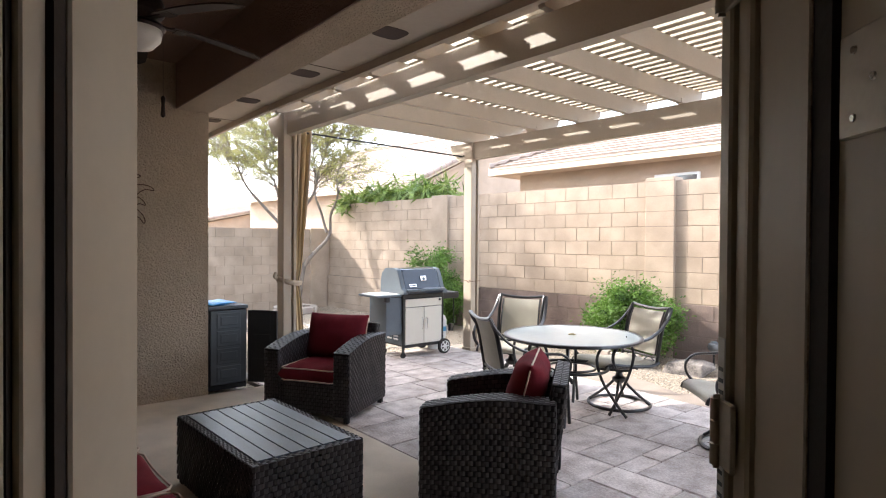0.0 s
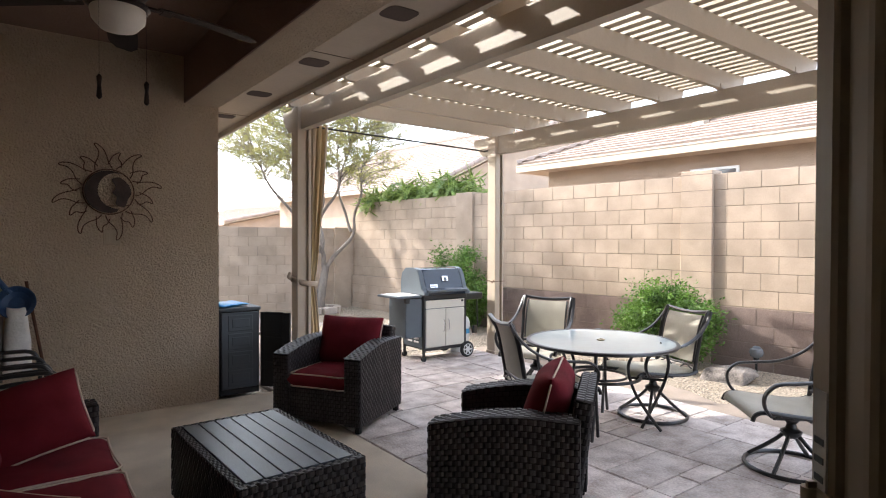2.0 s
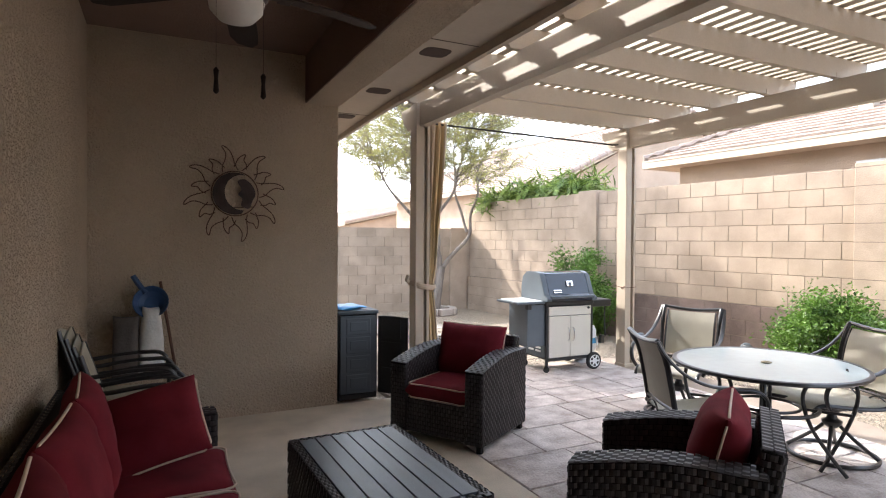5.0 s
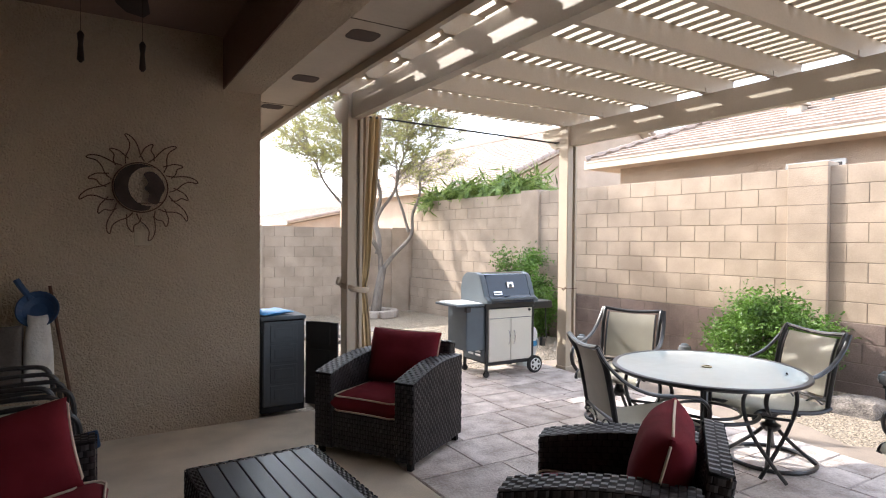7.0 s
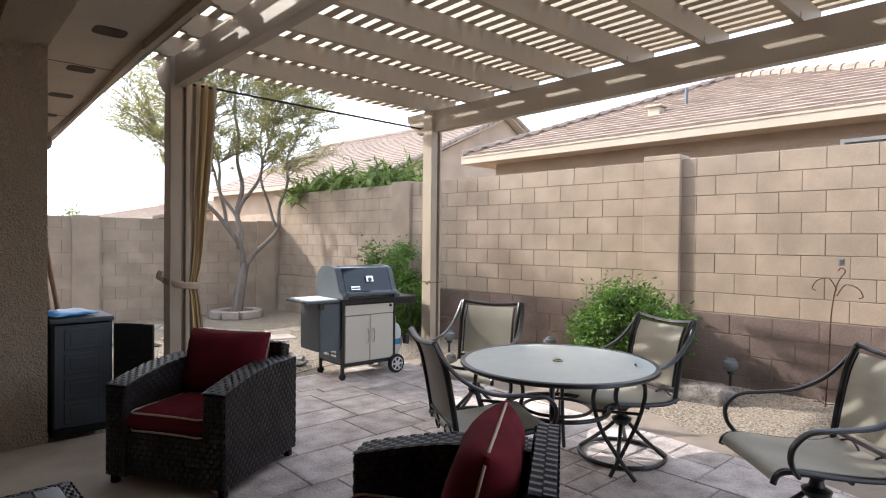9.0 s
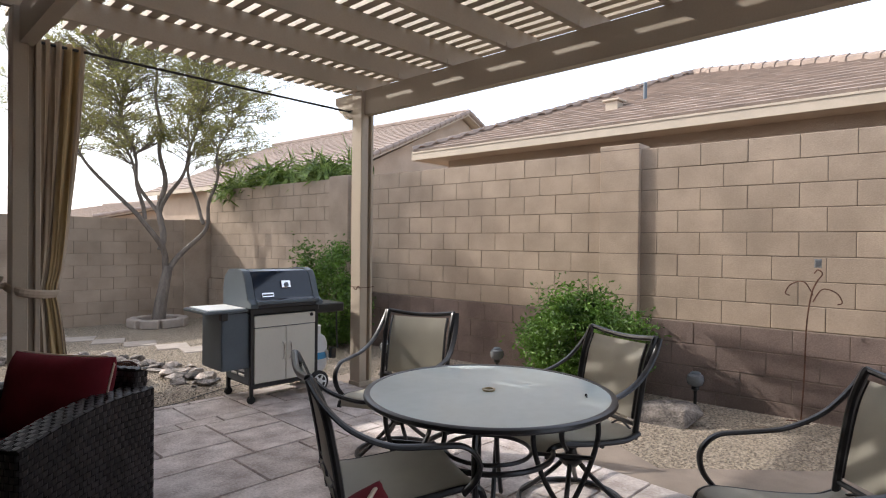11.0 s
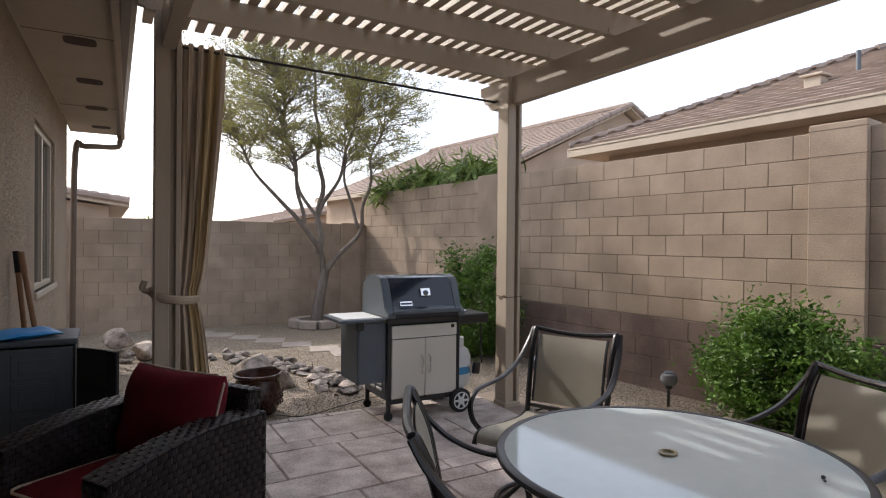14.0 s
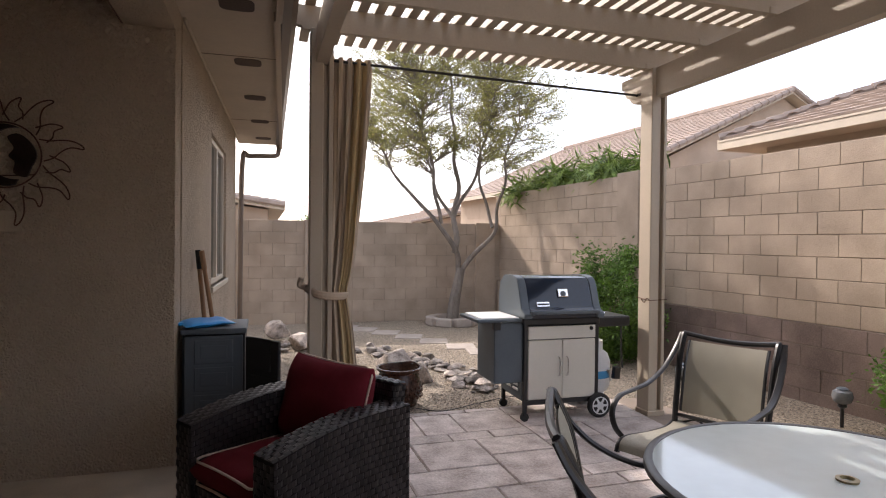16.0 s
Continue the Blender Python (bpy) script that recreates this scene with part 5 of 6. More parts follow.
# ---- sun ornament on the end wall ----
def sun_ornament():
    t = thing("sun_ornament", pose(0.58, 5.655, 1.845, 90, 0, 0), "dark metal sun wall ornament with wavy rays", "wall ornament")
    n = 40
    outer = [(0.172 * math.cos(q), 0.172 * math.sin(q)) for q in [radians(62) + radians(226) * i / n for i in range(n + 1)]]
    inner = [(0.055 + 0.135 * math.cos(q), 0.01 + 0.145 * math.sin(q)) for q in [radians(288) - radians(226) * i / n for i in range(n + 1)]]
    part("crescent", prism(outer + inner[2:-2], 0.0, 0.022), SUNDARK, t, "dark bronze crescent moon")
    face = arc([(0.02, 0.10, 0), (0.075, 0.12, 0), (0.135, 0.07, 0), (0.160, 0.0, 0), (0.135, -0.06, 0), (0.11, -0.12, 0), (0.05, -0.10, 0), (0.055, -0.04, 0), (0.025, -0.005, 0), (0.05, 0.04, 0)], 4, True)
    part("face_profile", prism([(p.x, p.y) for p in face][::-1], 0.002, 0.020), SUNDARK, t, "dark bronze sun face in profile")
    part("ring", tube([(0.182 * math.cos(k * math.tau / 40), 0.182 * math.sin(k * math.tau / 40), 0.01) for k in range(40)], 0.0045, 6, True), RUST, t)
    part("chord", tube(arc([(-0.148, -0.105, 0.01), (0.0, -0.115, 0.01), (0.148, -0.105, 0.01)], 6), 0.0035, 6), RUST, t)
    for k in range(16):
        a = (k + 0.5) * math.tau / 16
        long = k % 2 == 0
        hook = 1 if math.cos(a) > 0 else -1
        outline = ((0.184, -0.062), (0.235, -0.052), (0.285, -0.020), (0.335, -0.008), (0.392, -0.026), (0.385, 0.000), (0.340, 0.030), (0.285, 0.042), (0.235, 0.046), (0.184, 0.062)) if long else ((0.215, -0.048), (0.255, -0.040), (0.285, -0.014), (0.330, -0.018), (0.322, 0.004), (0.290, 0.030), (0.255, 0.040), (0.215, 0.050))
        loc = [(r * math.cos(a) - hook * o * math.sin(a), r * math.sin(a) + hook * o * math.cos(a), 0.008) for r, o in outline]
        part("ray", tube(arc(loc, 5), 0.0042, 6), RUST, t)
    return t


sun_ornament()
plate = thing("wall_outlet", pose(0.60, 5.666, 1.475), "cream electrical outlet plate under the sun ornament", "outlet")
part("plate", box(-0.06, 0.06, -0.006, 0.004, -0.06, 0.06, 0.003), TRIM, plate)
part("socket", joined(box(-0.045, -0.015, -0.009, -0.004, -0.04, 0.04, 0.002), box(0.015, 0.045, -0.009, -0.004, -0.04, 0.04, 0.002)), TRIM, plate)


# ---- corner clutter: broom, dustpan, bag, stacked chairs ----
def broom():
    t = thing("broom_with_dustpan", pose(0.21, 5.50, 0.0, -5, -9, 0), "broom with a dark blue dustpan clipped on, against the wall", "broom")
    smooth(part("stick", tube([(0, 0, 0.02), (0, 0, 1.16)], 0.011, 8), RUST, t))
    part("pan", joined(moved(lathe([(0.01, -0.04), (0.06, -0.036), (0.105, -0.012), (0.125, 0.03), (0.118, 0.03), (0.09, -0.004), (0.05, -0.02), (0.01, -0.024)], 24), pose(-0.085, -0.05, 1.01, 75, 14, -6)), tube(arc([(-0.11, -0.03, 1.09), (-0.15, -0.03, 1.17), (-0.175, -0.03, 1.235)], 4), 0.02, 8)), DKBLUE, t, "dark blue plastic dustpan")
    part("bristles", box(-0.12, 0.12, -0.025, 0.025, 0.0, 0.12, 0.01), DKBLUE, t)
    return t


broom()
b = cushion(0.18, 0.52, 0.15, 16, 4)
for v in b.verts:
    v.co.z += 0.03 * noise.noise(v.co * 7)
    v.co.x *= 1 - 0.35 * max(0.0, v.co.y) / 0.26
tagged(smooth(part("white_bag", b, BAGWHITE), 60), "crumpled white plastic bag hanging against the stucco wall", "bag").matrix_world = pose(-0.03, 5.52, 0.70, 84, 0, 4)
b = cushion(0.18, 0.48, 0.12, 12, 4)
for v in b.verts:
    v.co.z += 0.03 * noise.noise(v.co * 6 + Vector((3, 1, 0)))
tagged(smooth(part("grey_bag", b, material("grey_bag", (0.11, 0.095, 0.085), 0.8, var=0.2, bump=0.3, depth=0.01)), 60), "dull grey sack standing in the patio corner", "bag").matrix_world = pose(-0.20, 5.50, 0.66, 84, 0, -6)


def stacked_chair(m):
    t = thing("stacking_chair", m, "grey metal stacking patio chair in a stack", "chair", "stacked chairs in the corner")
    for s in (-1, 1):
        smooth(part("side_frame", tube(arc([(0.28, s * 0.27, 0.0), (0.27, s * 0.28, 0.30), (0.25, s * 0.285, 0.56), (0.10, s * 0.285, 0.60), (-0.12, s * 0.28, 0.585), (-0.26, s * 0.26, 0.55), (-0.30, s * 0.26, 0.30), (-0.32, s * 0.26, 0.0)], 6), 0.013, 8), IRON, t))
        smooth(part("back_post", tube(arc([(-0.16, s * 0.25, 0.40), (-0.24, s * 0.25, 0.62), (-0.31, s * 0.24, 0.84)], 5), 0.013, 8), IRON, t))
    part("seat", moved(box(-0.22, 0.24, -0.25, 0.25, -0.006, 0.006, 0.004), pose(0, 0, 0.40, 0, 3, 0)), SLING, t)
    part("back", moved(box(-0.006, 0.006, -0.24, 0.24, 0.0, 0.46, 0.004), pose(-0.17, 0, 0.41, 0, -18, 0)), SLING, t, "grey-tan mesh back")
    return t


first = stacked_chair(pose(-0.06, 4.52, 0, 0, 0, 4))
for k in (1, 2, 3):
    copy_thing(first, pose(-0.06 - 0.035 * k, 4.53 + 0.008 * k, 0.045 * k, 0, 0, 4))


# ---- plants ----
def leaf_cloud(name, centres, per, size, mat, parent, spread, seed, aspect=0.5, hang=0.0):
    rng = random.Random(seed)
    V, F = [], []
    for c in centres:
        for _ in range(per):
            d = Vector((rng.gauss(0, 1), rng.gauss(0, 1), rng.gauss(0, 1)))
            p = Vector(c) + d * spread
            ax = Vector((rng.uniform(-1, 1), rng.uniform(-1, 1), rng.uniform(-0.5, 0.9) - hang)).normalized()
            sd = ax.cross(Vector((rng.uniform(-1, 1), rng.uniform(-1, 1), rng.uniform(-1, 1)))).normalized()
            nn = ax.cross(sd)
            s = size * rng.uniform(0.6, 1.25)
            b = len(V)
            V += [tuple(p), tuple(p + ax * s * 0.45 + sd * s * aspect * 0.5 + nn * s * 0.08), tuple(p + ax * s), tuple(p + ax * s * 0.45 - sd * s * aspect * 0.5 + nn * s * 0.08)]
            F += [(b, b + 1, b + 2), (b, b + 2, b + 3)]
    ob = mesh_part(name, V, F, mat, parent)
    ob["kind"] = "stuff"
    return ob


def bush(x, y, rx, ry, h, seed, label, n=150):
    t = thing("bush", pose(x, y, -0.05), label, "bush")
    rng = random.Random(seed)
    cs = []
    for k in range(n):
        a, u = rng.uniform(0, math.tau), rng.uniform(-0.1, 1)
        r = math.sqrt(max(0.0, 1 - (2 * u - 0.9) ** 2 * 0.8)) * rng.uniform(0.62, 1.06)
        lump = 1 + 0.5 * noise.noise(Vector((math.cos(a) * 1.6, math.sin(a) * 1.6, u * 2.4 + seed)))
        cs.append((rx * r * lump * math.cos(a), ry * r * lump * math.sin(a), 0.17 + h * max(0, u) * 0.90 * lump))
    for k in range(14):
        c = Vector(cs[k * (n // 14)])
        part("stem", tube(arc([(0.03 * math.cos(k), 0.03 * math.sin(k), 0), c * 0.45 + Vector((0, 0, 0.05)), c], 4), 0.006, 5), BARK, t)
    leaf_cloud("foliage", cs, 100, 0.052, LEAF, t, 0.075, seed, 0.44)
    for k in range(7):
        a = rng.uniform(0, math.tau)
        q = [(rx * 0.5 * math.cos(a), ry * 0.5 * math.sin(a), h * 0.9 + rng.uniform(0.0, 0.12) + 0.03 * i) for i in range(3)]
        leaf_cloud("sprig", q, 8, 0.06, LEAF, t, 0.03, seed + k, 0.5)
    return t


bush(6.45, 4.30, 0.34, 0.60, 0.74, 5, "leafy bright green bush growing against the block wall", 170)
bush(6.12, 8.05, 0.5, 0.62, 1.15, 9, "dense green bush behind the grill by the block wall", 190)
bush(2.7, 13.1, 0.5, 0.4, 1.75, 31, "green hedge top showing over the back wall", 120)


def tree():
    t = thing("desert_tree", pose(5.12, 11.42, -0.05), "airy desert tree with a forked grey trunk and sparse small leaves", "tree")
    rng = random.Random(12)
    limbs = [tube(arc([(0, 0, 0), (0.03, -0.02, 0.35), (0.10, 0, 0.70), (0.16, 0, 0.98)], 4), 0.085, 10, rs=[0.115 - 0.0035 * i for i in range(13)])]
    mains = [
        ([(0.14, 0, 0.92), (0.0, -0.05, 1.32), (-0.28, -0.1, 1.75), (-0.72, -0.1, 2.15), (-1.08, -0.05, 2.62), (-1.35, 0.0, 3.1)], 0.055),
        ([(0.04, 0, 1.25), (0.06, 0.1, 1.70), (0.12, 0.15, 2.3), (0.06, 0.1, 3.0), (-0.05, 0.0, 3.9), (-0.1, 0.0, 4.6)], 0.060),
        ([(0.18, 0, 0.94), (0.48, 0.0, 1.28), (0.78, 0.05, 1.66), (0.90, 0.0, 2.2), (0.98, -0.05, 2.9), (1.25, 0.0, 3.7)], 0.052),
        ([(0.08, 0.12, 1.9), (0.30, -0.1, 2.5), (0.50, -0.25, 3.2), (0.55, -0.3, 4.2)], 0.038),
        ([(-0.28, -0.1, 1.75), (-0.42, -0.3, 2.4), (-0.62, -0.4, 3.1), (-0.75, -0.4, 4.0)], 0.036),
        ([(0.06, 0.1, 1.75), (-0.22, 0.3, 2.4), (-0.42, 0.55, 3.2), (-0.40, 0.7, 4.1)], 0.036),
        ([(0.79, 0.05, 1.7), (0.62, 0.25, 2.4), (0.68, 0.5, 3.2), (0.80, 0.6, 4.1)], 0.034),
    ]
    nodes = []
    for mpts, r0 in mains:
        pts = [p + Vector((0.035 * math.sin(p.z * 7 + r0 * 900), 0.03 * math.cos(p.z * 6), 0)) for p in arc(mpts, 6)]
        limbs.append(tube(pts, r0, 7, rs=[r0 * (1 - 0.78 * k / len(pts)) for k in range(len(pts))]))
        nodes += [p for p in pts if p.z > 2.0]
    hub = Vector((0.05, 0, 2.0))
    V, F = [], []
    count = 0
    while count < 430:
        d = Vector((rng.uniform(-1, 1), rng.uniform(-1, 1), rng.uniform(-1, 1)))
        if d.length > 1 or d.length < 0.34:
            continue
        lump = 1 + 0.30 * noise.noise(d * 2.4 + Vector((1, 5, 3)))
        c = Vector((-0.02 + d.x * 2.15 * lump, d.y * 1.6 * lump, 3.66 + d.z * 1.36 * lump + 0.2 * (1 - abs(d.x))))
        if c.z < 2.55 + 0.2 * abs(math.sin(c.x * 3)) or noise.noise(c * 1.15 + Vector((4, 0, 2))) < -0.5:
            continue
        count += 1
        near_p = min(nodes, key=lambda q: (q - c).length + (0.6 if q.z > c.z - 0.15 else 0))
        way = (c - near_p)
        mid = near_p + way * 0.5 + Vector((0, 0, 0.07 * way.length))
        pts = arc([near_p, mid, c], 4)
        limbs.append(tube(pts, 0.01, 4, rs=[0.010 - 0.0008 * k for k in range(len(pts))]))
        out = ((c - hub).normalized() * 0.6 + way.normalized() * 0.6).normalized()
        for _ in range(8):
            g = (out + Vector((rng.gauss(0, 0.5), rng.gauss(0, 0.5), rng.gauss(0.05, 0.35)))).normalized()
            ln = rng.uniform(0.2, 0.55)
            p0 = pts[rng.randrange(4, len(pts))]
            sag = Vector((0, 0, -0.10 * ln))
            tw = [p0, p0 + g * ln * 0.5, p0 + g * ln + sag]
            limbs.append(tube(tw, 0.003, 3, rs=[0.004, 0.003, 0.0015]))
            for k in range(24):
                f = rng.uniform(0.15, 1.05)
                p = p0 + g * ln * f + sag * f * f
                ax = (g * 0.4 + Vector((rng.gauss(0, 1), rng.gauss(0, 1), rng.gauss(-0.25, 0.6))).normalized()).normalized()
                sd = ax.cross(Vector((rng.gauss(0, 1), rng.gauss(0, 1), rng.gauss(0, 1)))).normalized()
                s = rng.uniform(0.03, 0.075)
                p = p + Vector((rng.gauss(0, 0.022), rng.gauss(0, 0.022), rng.gauss(0, 0.022)))
                o = len(V)
                V += [tuple(p), tuple(p + ax * s * 0.5 + sd * s * 0.11), tuple(p + ax * s), tuple(p + ax * s * 0.5 - sd * s * 0.11)]
                F.append((o, o + 1, o + 2, o + 3))
    part("trunk", joined(*limbs), BARK, t)
    crown = mesh_part("crown", V, F, TREELEAF, t)
    crown["kind"] = "stuff"
    return t


tree()
ring = thing("tree_ring", pose(5.12, 11.42, -0.05), "ring of tan concrete edging stones round the tree", "planter edging")
for k in range(8):
    a = k * 45 + 8
    part("edging_stone", moved(box(-0.14, 0.14, -0.075, 0.075, 0, 0.14, 0.014), pose(0.37 * math.cos(radians(a)), 0.37 * math.sin(radians(a)), 0, 0, 0, a + 90)), STEPPER, ring)


def palm(x, y, z, seed, n, length, label):
    t = thing("palm", pose(x, y, 0), label, "palm")
    rng = random.Random(seed)
    smooth(part("trunk", tube([(0, 0, -0.05), (0.03, 0, z * 0.5), (0, 0, z)], 0.09, 10), BARK, t))
    for k in range(n):
        a = math.tau * k / n + rng.uniform(-0.3, 0.3)
        up = rng.uniform(0.3, 1.0)
        ln = length * rng.uniform(0.75, 1.1)
        d = Vector((math.cos(a), math.sin(a), 0))
        mid = arc([(0, 0, z), d * ln * 0.4 + Vector((0, 0, z + ln * 0.42 * up)), d * ln * 0.7 + Vector((0, 0, z + ln * 0.46 * up)), d * ln * 0.95 + Vector((0, 0, z + ln * 0.36 * up - 0.12))], 6)
        V, F = [], []
        for i, p in enumerate(mid[2:]):
            q = (mid[min(len(mid) - 1, i + 3)] - mid[i + 1]).normalized()
            s = q.cross(Vector((0, 0, 1))).normalized()
            for sg in (-1, 1):
                for o in (0.0, 0.5):
                    pp = p + q * o * 0.055
                    L = (0.30 * ln * (1 - 0.55 * i / len(mid)) + 0.05) * rng.uniform(0.8, 1.15)
                    tip = pp + s * sg * L * 0.62 + q * L * 0.62 - Vector((0, 0, L * rng.uniform(0.15, 0.5)))
                    b = len(V)
                    V += [tuple(pp), tuple(pp + (tip - pp) * 0.5 + q * 0.013), tuple(tip), tuple(pp + (tip - pp) * 0.5 - q * 0.013)]
                    F.append((b, b + 1, b + 2, b + 3))
        fr = mesh_part("frond", V, F, PALM, t)
        part("rib", tube(mid, 0.006, 4), PALM, fr)
    cs = []
    for _ in range(34):
        a, r = rng.uniform(0, math.tau), length * 0.62 * math.sqrt(rng.random())
        cs.append((r * math.cos(a), r * math.sin(a), z + 0.02 + 0.50 * rng.random() * (1 - 0.6 * r / length)))
    leaf_cloud("foliage", cs, 22, 0.34, PALM, t, 0.07, seed + 50, 0.032, 0.15)
    return t


palm(7.15, 9.3, 2.28, 4, 12, 0.85, "feathery green palm showing over the block wall")
palm(7.05, 10.35, 2.25, 6, 12, 0.9, "feathery green palm behind the block wall")
palm(6.72, 11.35, 2.15, 8, 12, 0.8, "low green palm drooping over the block wall")


# ---- stones ----
def stone(name, x, y, z, sx, sy, sz, seed, label, group="", mat=None):
    b = bmesh.new()
    r = random.Random(seed)
    for _ in range(16):
        d = Vector((r.gauss(0, 1), r.gauss(0, 1), r.gauss(0, 1))).normalized()
        b.verts.new((d.x * sx, d.y * sy, max(-0.5, d.z) * sz))
    hull = bmesh.ops.convex_hull(b, input=b.verts[:])
    bmesh.ops.delete(b, geom=list({g for g in hull["geom_interior"] + hull["geom_unused"] if isinstance(g, bmesh.types.BMVert)}), context="VERTS")
    bmesh.ops.bevel(b, geom=b.edges[:], offset=min(sx, sy, sz) * 0.07, segments=1, affect="EDGES")
    ob = part(name, b, mat or ROCK)
    ob.matrix_world = pose(x, y, z, 0, 0, seed * 47)
    return tagged(ob, label, "rock", group)


rng = random.Random(7)
line = [(2.2, 9.95), (3.2, 9.35), (3.6, 8.75), (3.98, 8.1), (4.02, 7.4), (4.08, 6.95)]
k = 0
for (ax, ay), (bx, by) in zip(line, line[1:]):
    n = max(2, int(math.hypot(bx - ax, by - ay) / 0.026))
    for i in range(n):
        f = (i + rng.random()) / n
        s = rng.uniform(0.03, 0.105)
        k += 1
        stone("border_rock", ax + (bx - ax) * f + rng.gauss(0, 0.12), ay + (by - ay) * f + rng.gauss(0, 0.12), -0.05 + s * 0.3, s * rng.uniform(0.8, 1.5), s * rng.uniform(0.7, 1.1), s * rng.uniform(0.35, 0.65), k, "pale angular rock in the gravel border" if k % 4 == 0 else "angular grey-brown rock in the gravel border", "border rocks", PALEROCK if k % 4 == 0 else ROCK)
stone("boulder", 3.32, 7.75, 0.08, 0.27, 0.20, 0.24, 91, "pale angular boulder beside the gravel border", mat=PALEROCK)
stone("boulder", 3.56, 7.55, 0.03, 0.16, 0.14, 0.15, 92, "small pale boulder beside the gravel border", mat=PALEROCK)
stone("boulder", 2.16, 10.35, 0.09, 0.23, 0.20, 0.18, 93, "round tan boulder by the house wall", mat=PALEROCK)
stone("boulder", 2.42, 9.6, 0.05, 0.20, 0.16, 0.16, 94, "white angular rock by the gravel border", mat=PALEROCK)
stone("boulder", 6.15, 3.34, -0.01, 0.36, 0.24, 0.13, 95, "flat grey boulder lying on the gravel", mat=material("dark_rock", (0.085, 0.073, 0.066), 0.9, var=0.5, scale=9, grain=60, bump=0.9, depth=0.014, second=(0.19, 0.165, 0.145)))
stone("boulder", 5.45, 6.0, 0.0, 0.10, 0.08, 0.08, 96, "small dark rock on the gravel by the wall")
for i, (x, y) in enumerate(((3.25, 11.5), (3.52, 11.15), (3.81, 10.75), (4.07, 10.3), (4.32, 9.82), (4.56, 9.32), (4.72, 8.9))):
    tagged(part("stepping_stone", box(-0.2, 0.2, -0.2, 0.2, -0.06, -0.038, 0.008), STEPPER), "square tan stepping stone set in gravel", "stepping stone", "stepping stones").matrix_world = pose(x, y, 0, 0, 0, -28 + i * 3)


def planter_pot():
    t = thing("planter_pot", pose(3.10, 6.74, -0.05) @ Matrix.Scale(1.18, 4), "dark glazed round planter pot with a patterned belly", "pot")
    smooth(part("body", lathe([(0.10, 0), (0.13, 0.02), (0.165, 0.10), (0.17, 0.17), (0.15, 0.235), (0.142, 0.255), (0.165, 0.275), (0.168, 0.292), (0.150, 0.292), (0.13, 0.25), (0.12, 0.20)], 36), POT, t), 50)
    part("belly_studs", joined(*[moved(lathe([(0.012, 0), (0.008, 0.007), (0.002, 0.009)], 6), pose(0.168 * math.cos(a), 0.168 * math.sin(a), z, 90, 0, math.degrees(a) + 90)) for z in (0.09, 0.125, 0.16) for a in [math.tau * (q + (z * 37) % 1) / 26 for q in range(26)]]), POT, t)
    part("soil", lathe([(0.01, 0.21), (0.125, 0.212), (0.02, 0.216)], 20), BARK, t)
    smooth(part("rim_handle", tube(arc([(0.16, 0, 0.285), (0.10, 0, 0.32), (0.0, 0.02, 0.315)], 4), 0.008, 6), POT, t))
    return t


planter_pot()
hose = thing("drip_hose", pose(0, 0, 0), "thin black drip irrigation hose lying on the gravel", "hose")
smooth(part("tube", tube(arc([(3.22, 6.62, -0.042), (3.42, 6.47, -0.04), (3.77, 6.60, -0.038), (4.16, 6.74, -0.04), (4.72, 6.78, -0.042), (5.1, 6.9, -0.044)], 6), 0.0035, 6), GRILLBLACK, hose))


def solar_lamp(x, y, z=-0.05):
    t = thing("garden_lamp", pose(x, y, z), "small round solar garden lamp on a black stake", "garden lamp", "garden lamps")
    smooth(part("stake", tube([(0, 0, 0), (0, 0, 0.16)], 0.014, 8), GRILLBLACK, t))
    smooth(part("neck", lathe([(0.018, 0.15), (0.035, 0.165), (0.03, 0.19)], 16), GRILLBLACK, t))
    smooth(part("globe", lathe([(0.03, 0.185), (0.062, 0.205), (0.075, 0.245), (0.066, 0.285), (0.035, 0.305)], 20), LAMPGLASS, t, "clear grey globe"))
    smooth(part("cap", lathe([(0.04, 0.300), (0.045, 0.306), (0.03, 0.316)], 16), GREYCAST, t))
    return t


solar_lamp(6.72, 3.33)
solar_lamp(6.35, 5.25)
solar_lamp(5.75, 6.35)


def plant_stake():
    t = thing("plant_stake", pose(6.78, 2.54, -0.05), "rusty scrolled iron garden stake before the block wall", "garden stake")
    part("stem", tube(arc([(0, 0, 0), (0, -0.02, 0.4), (0.0, -0.03, 0.8), (0, -0.06, 1.05), (0, -0.10, 1.16)], 6), 0.006, 6), RUST, t)
    for s, h in ((1, 1.10), (-1, 1.05)):
        part("scroll", tube(arc([(0, -0.07, h - 0.06), (0, -0.07 + s * 0.06, h + 0.04), (0, -0.07 + s * 0.15, h + 0.02), (0, -0.07 + s * 0.19, h - 0.05), (0, -0.07 + s * 0.16, h - 0.07)], 6), 0.005, 6), RUST, t)
    part("scroll", tube(arc([(0, -0.10, 1.16), (0, -0.13, 1.21), (0, -0.10, 1.24), (0, -0.075, 1.21)], 6), 0.005, 6), RUST, t)
    part("ornament", moved(cushion(0.07, 0.05, 0.012, 6, 3), pose(0, -0.10, 1.29, 0, 90, 0)), LAMPGLASS, t, "faded glass ornament")
    part("foot", tube(arc([(0, 0.10, 0.03), (0, 0.03, 0.04), (0, 0, 0.02), (0, -0.06, 0.035)], 4), 0.005, 6), RUST, t)
    return t


plant_stake()
tagged(part("bush_edging", joined(*[box(6.05 + 0.001 * i, 6.15, 3.75 + 0.21 * i, 3.94 + 0.21 * i, -0.05, 0.06 + 0.012 * (i % 2), 0.01) for i in range(4)]), STEPPER), "low row of tan edging blocks beside the bush", "edging")

